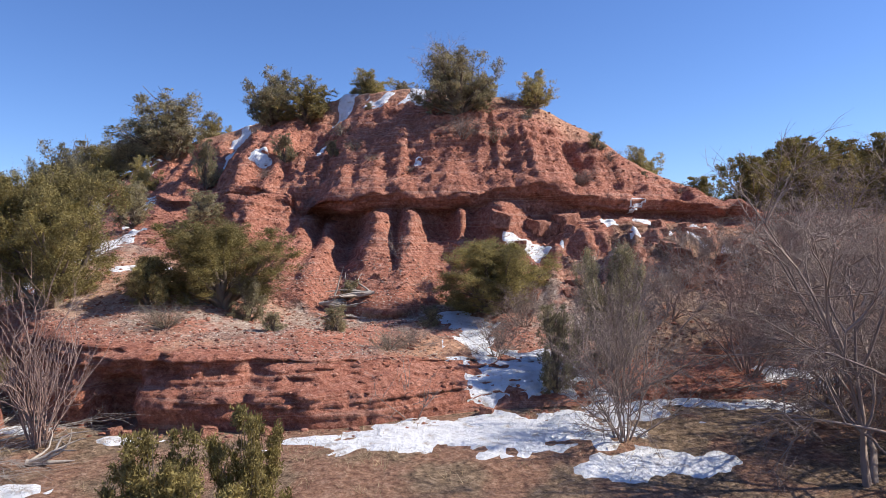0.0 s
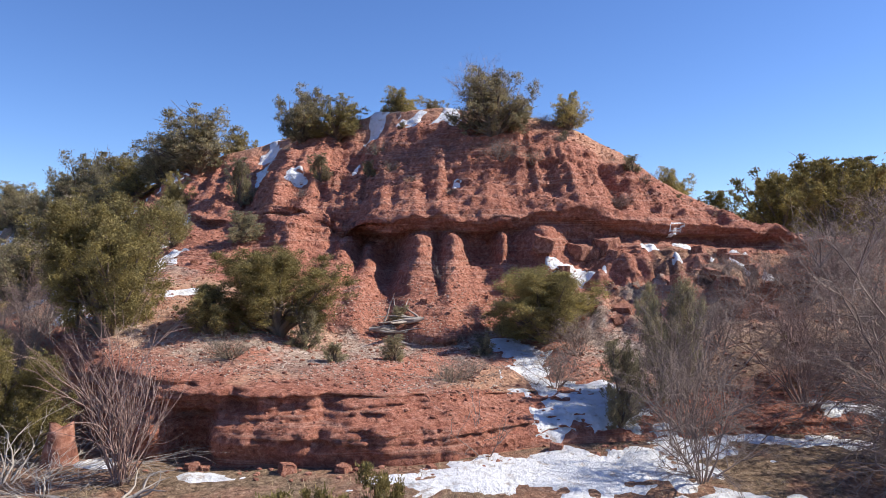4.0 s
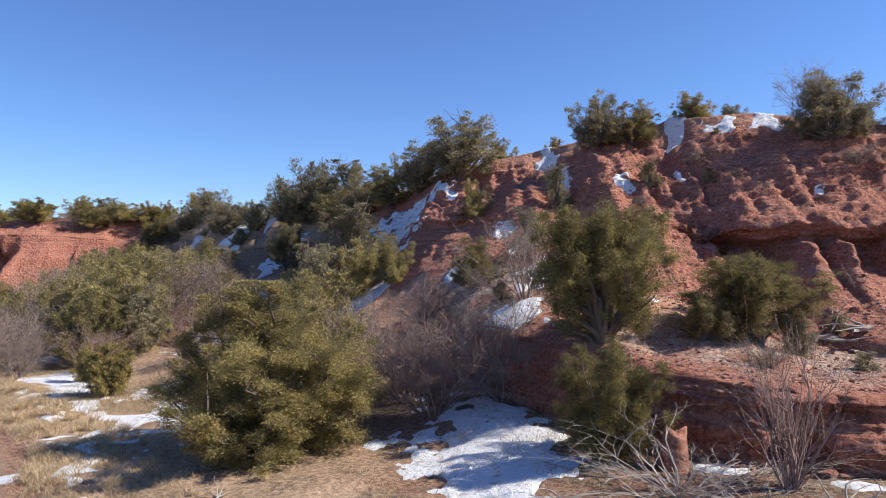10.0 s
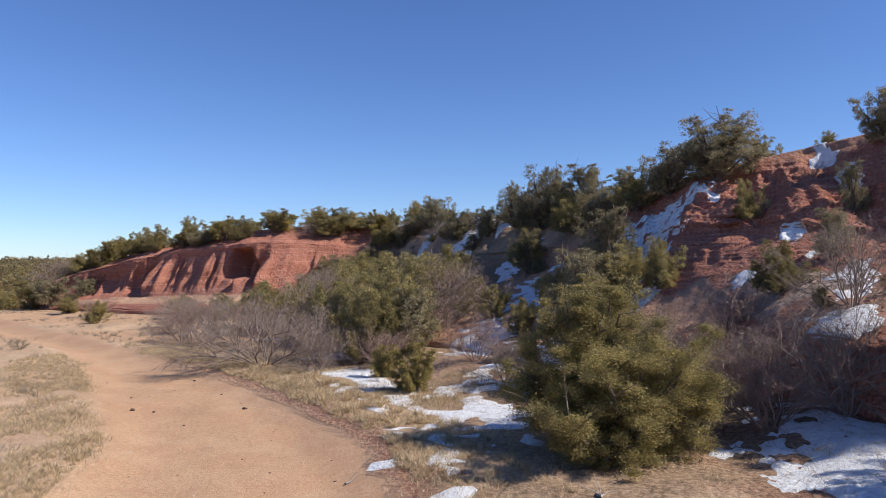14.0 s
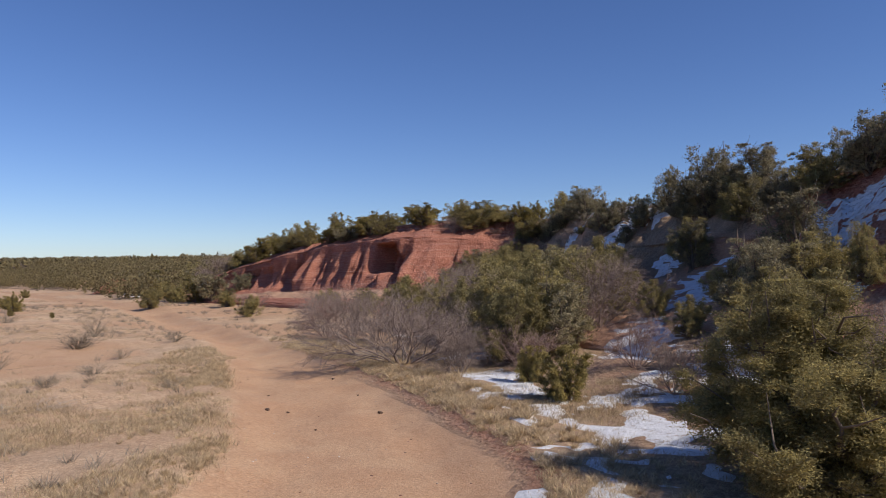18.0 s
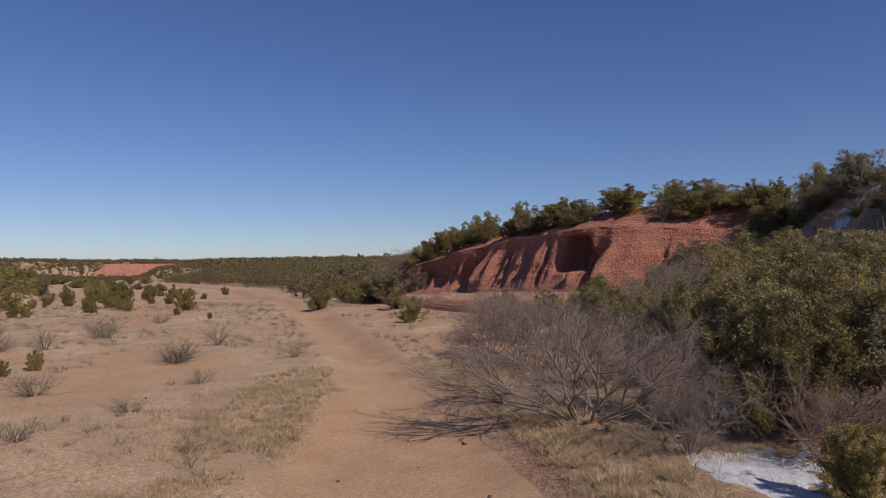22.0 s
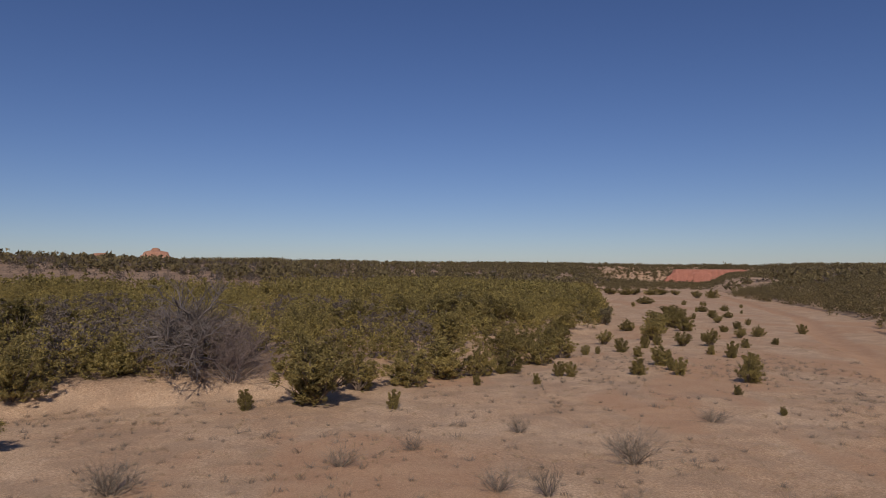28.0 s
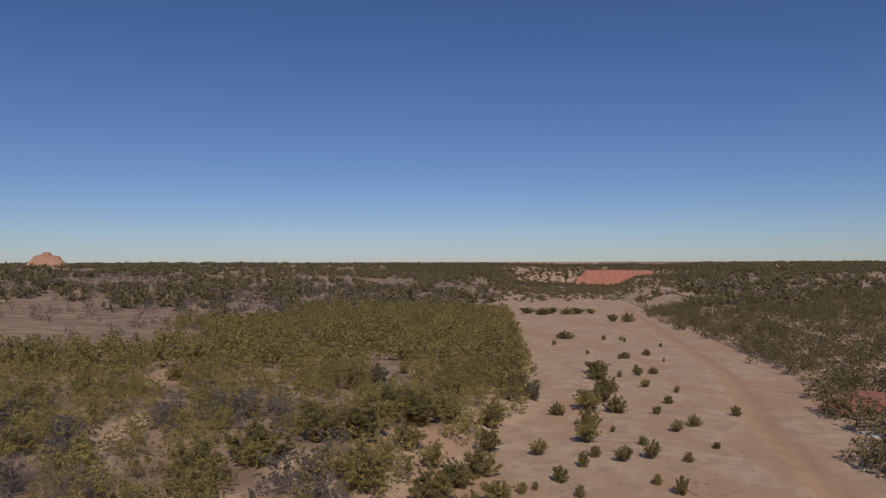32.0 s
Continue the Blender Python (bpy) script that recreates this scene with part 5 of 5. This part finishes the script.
def scrub_mass(name, spots, n, spray, mat, seed, label):
    """Many far bushes as one object."""
    g = np.random.default_rng(seed)
    vs, fs, base = [], [], 0
    shapes = []
    for k in range(6):
        p, out, _, _ = crown_points(g, n, 18, 0.4, 80)
        shapes.append((p, out))
    for x, y, h, w in spots:
        p, out = shapes[g.integers(6)]
        a = g.uniform(0, 2 * np.pi)
        c, s = math.cos(a), math.sin(a)
        q = np.stack([(p[:, 0] * c - p[:, 1] * s) * w, (p[:, 0] * s + p[:, 1] * c) * w, p[:, 2] * h * 1.05], -1) + [x, y, ground_z(x, y) - 0.1]
        o = np.stack([out[:, 0] * c - out[:, 1] * s, out[:, 0] * s + out[:, 1] * c, out[:, 2]], -1)
        v, f = sprigs(q, o, spray * h, spray * h * 0.40, g, 0.35, 0.9)
        vs.append(v), fs.append(f + base)
        base += len(v)
    return tagged(new(name, mesh_np(name, np.concatenate(vs), np.concatenate(fs), mat, flat=True)), label, "scrub", kind="stuff")


def scatter(n, xr, yr, keep, hr, wr, seed):
    """n places in a box at which keep() holds, each with a height and a width."""
    g, found = np.random.default_rng(seed), []
    while sum(len(q) for q in found) < n:
        x, y = g.uniform(*xr, 4000), g.uniform(*yr, 4000)
        ok = keep(x, y, g.random(4000))
        h = g.uniform(*hr, 4000)
        found.append(np.stack([x, y, h, h * g.uniform(*wr, 4000)], -1)[ok])
    return np.concatenate(found)[:n].tolist()


def in_wood(x, y, r):
    s = WOOD_Y(x) - y
    return (s > 0) & (clearing(x, y) < 0.4) & (vnoise(x * 0.06, y * 0.06, 0, 72) > -0.85) & (vnoise(x * 0.22, y * 0.22, 0, 70) > -0.65) & ((x < -134) | (s > 25) | (r < 0.95))


def in_green(x, y, r):
    s = WOOD_Y(x) - y
    return in_wood(x, y, r) & (s < 55 + 30 * vnoise(x * 0.03, y * 0.03, 0, 85) + 0.6 * np.clip(x + 200, 0, 80))


def in_grey(x, y, r):
    s = WOOD_Y(x) - y
    return (s > 30) & (r < smooth(-150, -215, x - 0.3 * y) + 0.05) & (vnoise(x * 0.07, y * 0.07, 0, 79) > -0.35)


def in_tangle(x, y, r):
    near = np.hypot((x + 68) / 9, (y + 4) / 7) < 1
    return in_wood(x, y, r) & (near | (vnoise(x * 0.08, y * 0.08, 0, 83) > 0.45))


def in_north(x, y, r):
    return (y - FOOT_Y(x) > 4.0 * vnoise(x * 0.13, 0.5, 0, 77) - 1.5) & (vnoise(x * 0.07, y * 0.07, 0, 73) > -0.75)


def in_far(x, y, r):
    return (np.abs(y - 15) < -x * 0.85 + 40) & ~((WOOD_Y(x) - 2 < y) & (y < FOOT_Y(x) + 2) & (x > -600)) & (vnoise(x * 0.03, y * 0.03, 0, 74) > -0.35) & (np.hypot(x + 700, y - 258) > 52) & ~((x < -330) & (x > -600) & (y > FOOT_Y(x)) & (y < FOOT_Y(x) + 38))


scrub_mass("woodland", scatter(980, (-132, -57), (-75, 45), in_wood, (1.6, 3.1), (1.3, 1.9), 1), 1150, 0.045, WOODLAND, 1, "dense yellow-green juniper woodland")
scrub_mass("far_woodland", scatter(1500, (-270, -128), (-120, 62), in_green, (1.9, 3.4), (1.3, 1.9), 11), 240, 0.11, WOODLAND, 11, "dense yellow-green juniper woodland farther off")
scrub_mass("grey_woodland", scatter(1700, (-430, -140), (-260, 70), in_grey, (1.4, 2.6), (1.2, 1.9), 2), 260, 0.075, BRUSH, 2, "leafless grey brush among the junipers")
scrub_mass("brown_brush", scatter(150, (-118, -60), (-50, 12), in_tangle, (1.8, 3.0), (1.2, 1.7), 21), 1100, 0.05, BRUSH, 21, "leafless grey-brown brush in the wood")
scrub_mass("north_woodland", scatter(2500, (-270, -74), (50, 180), in_north, (1.8, 3.2), (1.3, 1.9), 3), 240, 0.095, FAR_WOOD, 3, "dark juniper woodland beyond the dry river")
scrub_mass("distant_scrub", scatter(5200, (-900, -225), (-700, 800), in_far, (2.0, 4.0), (1.3, 2.6), 4), 60, 0.36, FAR_WOOD, 4, "distant juniper scrub on the pale upland")
scrub_mass("valley_scrub", scatter(3200, (-900, -590), (40, 380), lambda x, y, r: (np.hypot(x + 700, y - 258) > 48), (1.5, 3.2), (1.5, 2.6), 24), 60, 0.30, FAR_WOOD, 24, "dark scrub closing the end of the valley")
scrub_mass("valley_brush", scatter(1500, (-600, -335), (70, 290), lambda x, y, r: (y > WOOD_Y(x) - 4) & (y < FOOT_Y(x) + 42) & (r < smooth(-330, -440, x)), (0.9, 1.7), (1.8, 3.2), 25), 60, 0.30, FAR_WOOD, 25, "low dark brush across the valley's far end")
scrub_mass("distant_brush", scatter(1800, (-700, -225), (-500, 600), in_far, (1.6, 3.0), (1.5, 3.0), 14), 40, 0.34, BRUSH, 14, "distant grey leafless brush on the upland")


# ---- dry grass ----
def grass_mass(name, spots, blades, mat, label, seed):
    g = np.random.default_rng(seed)
    n = len(spots)
    s = np.asarray(spots)
    z = np.array([ground_z(a, b) for a, b in s[:, :2]])
    p = np.repeat(np.stack([s[:, 0], s[:, 1], z - 0.01], -1), blades, 0)
    h = np.repeat(s[:, 2], blades) * g.uniform(0.5, 1.1, n * blades)
    w = np.repeat(s[:, 3], blades)
    p[:, :2] += g.normal(0, 0.9, (n * blades, 2)) * w[:, None]
    d = np.concatenate([g.normal(0, 0.7, (n * blades, 2)), np.ones((n * blades, 1))], 1)
    a = g.uniform(0, 2 * np.pi, n * blades)
    side = np.stack([np.cos(a), np.sin(a), 0 * a], -1) * (0.003 + 0.022 * h)[:, None]
    v = np.stack([p - side, p + side, p + d * h[:, None]], 1).reshape(-1, 3)
    return tagged(new(name, mesh_np(name, v, np.arange(len(v)).reshape(-1, 3), mat, flat=True)), label, "grass", kind="stuff")


def on_grass(x, y, r):
    cover = 0.30 + 1.5 * fbm(x * 0.45, y * 0.45, 0, 4, 75)
    bare = smooth(0.05, 0.25, fbm(x * 0.10 + 3, y * 0.22, 0, 3, 55))
    return (road_mask(x, y) > 0.05) & (y < FOOT_Y(x) - 0.3) & (r < cover * (1 - 0.85 * bare) * (1 - 0.6 * smooth(-17, -14, x)))


grass_mass("dry_grass", scatter(6500, (-64, -14), (-8, 42), on_grass, (0.02, 0.08), (1.2, 2.2), 5), 22, GRASS, "short tan winter grass on the flat", 5)
grass_mass("roadside_grass", scatter(6000, (-34, -6), (5, 28), on_grass, (0.05, 0.15), (1.0, 1.6), 6), 24, GRASS, "rough tan grass along the road", 6)
def on_verge(x, y, r):
    d = road_mask(x, y)
    return (d > 0.12) & (d < 2.2) & (y < FOOT_Y(x) - 0.2) & (r < (0.9 - 0.35 * d) * smooth(-0.25, 0.15, fbm(x * 0.8, y * 0.8, 0, 3, 84)))


grass_mass("verge_grass", scatter(2600, (-36, -11), (4, 27), on_verge, (0.06, 0.17), (0.16, 0.36), 17), 34, GRASS, "matted tan grass clumps on the road's verge", 17)
grass_mass("straw_clumps", scatter(130, (-27, -16), (11, 21), lambda x, y, r: (road_mask(x, y) > 0.35) & (road_mask(x, y) < 2.0) & (x > np.interp(y, ROAD_Y, ROAD_X)), (0.12, 0.27), (0.12, 0.24), 18), 90, GRASS, "tall pale straw clumps at the road's edge", 18)
grass_mass("hill_foot_grass", scatter(1300, (-8, 9), (3, 11), on_grass, (0.03, 0.12), (1.0, 1.6), 7), 22, GRASS, "sparse tan grass before the hill", 7)


def on_flat(x, y, r):
    return (road_mask(x, y) > 0.3) & (y < FOOT_Y(x) - 1) & (y > WOOD_Y(x) + 0.5) & (r < 0.45 + 1.3 * fbm(x * 0.16, y * 0.3, 0, 3, 76))


grass_mass("weed_tufts", scatter(1500, (-82, -22), (-8, 42), on_flat, (0.10, 0.30), (0.25, 0.45), 15), 26, WEED, "grey dry weed tufts dotted over the flat", 15)
grass_mass("straw_tufts", scatter(2600, (-90, -20), (-8, 46), on_flat, (0.06, 0.18), (0.4, 0.8), 16), 18, GRASS, "pale straw tufts dotted over the flat", 16)


# ---- stones ----
def stone_shape(g):
    bm = bmesh.new()
    bmesh.ops.create_icosphere(bm, subdivisions=1, radius=0.5)
    v = np.array([q.co[:] for q in bm.verts])
    bm.verts.index_update()
    f = np.array([[q.index for q in p.verts] for p in bm.faces])
    bm.free()
    v = v * g.uniform(0.7, 1.2, (len(v), 1)) * [1.0, 0.8, 0.55]
    return v, f


def stone_mass(name, spots, mat, label, seed):
    g = np.random.default_rng(seed)
    shapes = [stone_shape(g) for _ in range(8)]
    vs, fs, base = [], [], 0
    for x, y, h, w in spots:
        v, f = shapes[g.integers(8)]
        a = g.uniform(0, 6.3)
        c, s = math.cos(a), math.sin(a)
        vs.append(np.stack([v[:, 0] * c - v[:, 1] * s, v[:, 0] * s + v[:, 1] * c, v[:, 2]], -1) * w + [x, y, ground_z(x, y) + 0.1 * w])
        fs.append(f + base)
        base += len(v)
    return tagged(new(name, mesh_np(name, np.concatenate(vs), np.concatenate(fs), mat, flat=True)), label, "stones", kind="stuff")


def stone_material(name, stops):
    m, n, l, b = material(name, 0.95)
    gi = n.new("ShaderNodeNewGeometry")
    c = ramp(n, l, gi.outputs["Random Per Island"], stops)
    l.new(c, b.inputs["Base Color"])
    l.new(bump(n, l, tex(n, l, 30, 5, 0.6).outputs["Fac"], 0.5, 0.01), b.inputs["Normal"])
    return m


PEBBLE = stone_material("pebble", [(0, (0.20, 0.10, 0.075)), (0.5, (0.38, 0.26, 0.20)), (1, (0.58, 0.50, 0.42))])
stone_mass("gravel", scatter(10000, (-9, 4), (10.5, 16), lambda x, y, r: (FOOT_Y(x) + BANK_DY(x) < y) & (y < CLIFF_Y(x)) & (fbm(x * 0.5, y * 0.5, 0, 3, 51) < 0.3), (0.012, 0.05), (1, 1.2), 8), PEBBLE, "loose grey and red gravel on the apron", 8)
stone_mass("rubble", scatter(4200, (-10, 10), (9, 22), lambda x, y, r: y > FOOT_Y(x) - 0.6, (0.02, 0.11), (1, 1.2), 9), ROCK, "broken red clay rubble on the hill", 9)
stone_mass("road_pebbles", scatter(300, (-40, -12), (2, 28), lambda x, y, r: road_mask(x, y) < 0.4, (0.02, 0.05), (1, 1.2), 10), PEBBLE, "small stones scattered on the dirt road", 10)


# ---- far red buttes ----
def butte(name, x, y, wide, deep, low, high, turn, seed, label, flat=1.5, core=0.5, red=0.6):
    """A worn flat-topped mound of layered red clay."""
    u, v = np.meshgrid(np.linspace(-1, 1, 90), np.linspace(-1, 1, 60), indexing="ij")
    r = np.maximum(np.abs(u) ** flat, np.abs(v)) + 0.16 * fbm(u * 4, v * 3, 0, 4, seed) + 0.025 * ridged(u * 9, v * 6, 0, 2, seed + 5)
    z = smooth(1.0, core, r)
    z = 0.55 * z + 0.45 * np.round(z * 5) / 5
    a = radians(turn)
    px, py = u * wide / 2, v * deep / 2
    pts = np.stack([x + px * math.cos(a) - py * math.sin(a), y + px * math.sin(a) + py * math.cos(a), low + (high - low) * z], -1).reshape(-1, 3)
    i = np.arange(90 * 60).reshape(90, 60)
    f = np.stack([i[:-1, :-1], i[1:, :-1], i[1:, 1:], i[:-1, 1:]], -1).reshape(-1, 4)
    me = mesh_np(name, pts, f, EARTH)
    me.attributes.new("clay", "FLOAT", "POINT").data.foreach_set("value", np.full(len(pts), red, np.float32))
    return tagged(new(name, me), label, "butte", kind="structure")


butte("butte_1", -712, 268, 88, 54, -9.0, 7.6, 68, 91, "low layered red clay bluff beside the dry river", 1.7, 0.5, 1.0)
butte("butte_2", -687, -259, 70, 60, 7.0, 26.5, 20, 92, "distant red butte with a pale cap", 1.0, -0.1)
butte("butte_3", -660, -297, 54, 44, 7.0, 20.5, 20, 93, "distant worn red hillock", 1.2, 0.0)


butte("clay_bank", -100, 66.5, 14, 8, 0.0, 2.5, 25, 94, "worn red clay bank above the dry river", 1.6, 0.3, 1.0)


# ---- dead wood at the foot of the hill ----
def fallen_branch(x, y, turn, size, label, seed):
    """A weathered limb lying on the ground, forked and bent."""
    g = np.random.default_rng(seed)
    root = root_empty("fallen_branch")
    lines = []
    for k in range(6):
        d = np.array([1.0, g.uniform(-0.7, 0.7), 0.0])
        p, pts = np.array([g.uniform(0, 0.25), 0.0, 0.08]), []
        for s in range(8):
            pts.append((*p, 0.055 * (1 - s / 8.5) * (1 if k == 0 else 0.6)))
            d = d + g.normal(0, 0.28, 3) * [1, 1, 0.6]
            d /= np.linalg.norm(d)
            p = p + d * g.uniform(0.10, 0.18)
            p[2] = max(p[2], 0.03)
        lines.append(pts)
    v, f = tubes(lines[:1], 7)
    part("limb", mesh_np("limb", v, f, PALE), root)
    v, f = tubes(lines[1:], 5)
    part("fork", mesh_np("fork", v, f, PALE), root)
    root.matrix_basis = pose(x, y, ground_z(x, y), 0, 0, turn) @ Matrix.Diagonal((size, size, size, 1))
    return tagged(root, label, "dead branch")


for k, (x, y, turn, size) in enumerate([(-2.6, 14.6, -5, 1.1), (-1.3, 14.5, 170, 1.0), (-2.0, 14.2, 30, 0.8), (-5.0, 8.4, 20, 0.7), (-7.8, 8.7, 200, 0.8), (-13.0, 9.2, 100, 0.4), (-17.2, 9.4, 60, 0.35)]):
    fallen_branch(x, y, turn, size, "pale weathered branch lying on the ground", 40 + k)


def clay_stump(x, y, h, w, label):
    """A short leaning pillar left standing."""
    g = np.random.default_rng(77)
    rows, sides = 12, 16
    a = np.arange(sides) * 2 * np.pi / sides
    pts = []
    for r in range(rows):
        s = r / (rows - 1)
        rad = w * (0.62 - 0.22 * s) * (1 + 0.25 * fbm(np.cos(a) * 1.5, np.sin(a) * 1.5 + s * 2, s, 3, 78))
        pts.append(np.stack([np.cos(a) * rad + 0.06 * s, np.sin(a) * rad, np.full(sides, s * h) + (0.10 * h * np.cos(a * 2) if r == rows - 1 else 0)], -1))
    pts.append(np.repeat([[0.06, 0.0, h * 0.97]], sides, 0))
    v = np.concatenate(pts)
    i = np.arange(rows)[:, None] * sides + np.arange(sides)[None, :]
    j = np.arange(rows)[:, None] * sides + (np.arange(sides)[None, :] + 1) % sides
    me = mesh_np("clay_pillar", v, np.stack([i, j, j + sides, i + sides], -1).reshape(-1, 4), ROCK)
    ob = new("clay_pillar", me)
    ob.matrix_basis = pose(x, y, ground_z(x, y) - 0.08)
    return tagged(ob, label, "rock")


clay_stump(-6.55, 10.0, 0.62, 0.40, "short reddish clay pillar beside the juniper")


# ---- single blocks fallen from the cliff ----
def block(x, y, s, turn, seed):
    g = np.random.default_rng(seed)
    bm = bmesh.new()
    bmesh.ops.create_icosphere(bm, subdivisions=3, radius=0.5)
    for q in bm.verts:
        n = noise.noise(q.co * 2.2 + Vector((seed, 0, 0))) * 0.35 + noise.noise(q.co * 6 + Vector((0, seed, 0))) * 0.12
        q.co = Vector((max(min(q.co.x, 0.36), -0.36), max(min(q.co.y, 0.33), -0.33), max(min(q.co.z, 0.26), -0.26))) * (1.25 + n)
    me = bpy.data.meshes.new("clay_block")
    bm.to_mesh(me)
    bm.free()
    me.materials.append(ROCK)
    ob = new("clay_block", me)
    ob.matrix_basis = pose(x, y, ground_z(x, y) + 0.12 * s, g.uniform(-15, 15), g.uniform(-15, 15), turn) @ Matrix.Diagonal((s, s, s, 1))
    return tagged(ob, "fallen block of crumbling red clay", "rock", group="fallen clay blocks")


rng = random.Random(9)
for k in range(52):
    x = rng.uniform(1.2, 7.8) if k < 40 else rng.uniform(-8, 1)
    y = rng.uniform(14.4, 17.2) if k < 40 else float(FOOT_Y(x)) + rng.choice((-0.25, 5.2, 5.6))
    block(x, y, rng.uniform(0.22, 0.6) if k < 40 else rng.uniform(0.12, 0.26), rng.uniform(0, 360), k)


# ---- clods on the road ----
CLOD = stone_material("dark_clod", [(0, (0.055, 0.038, 0.03)), (0.5, (0.09, 0.06, 0.045)), (1, (0.15, 0.095, 0.07))])
CLODS = [(-26.6, 14.9), (-24.7, 13.6), (-22.6, 14.5), (-22.9, 12.5), (-26.8, 17.9), (-25.2, 13.4),
         (-24.4, 16.0), (-32.4, 17.6), (-31.6, 17.3), (-34.6, 15.0)]
for k, (x, y) in enumerate(CLODS):
    ob = block(x, y, 0.05 + 0.025 * (k % 3), 40 * k, 60 + k)
    ob.data.materials[0] = CLOD
    ob.name = "road_clod"
    tagged(ob, "small dark clod lying on the sandy road", "clod", "clods on the road")
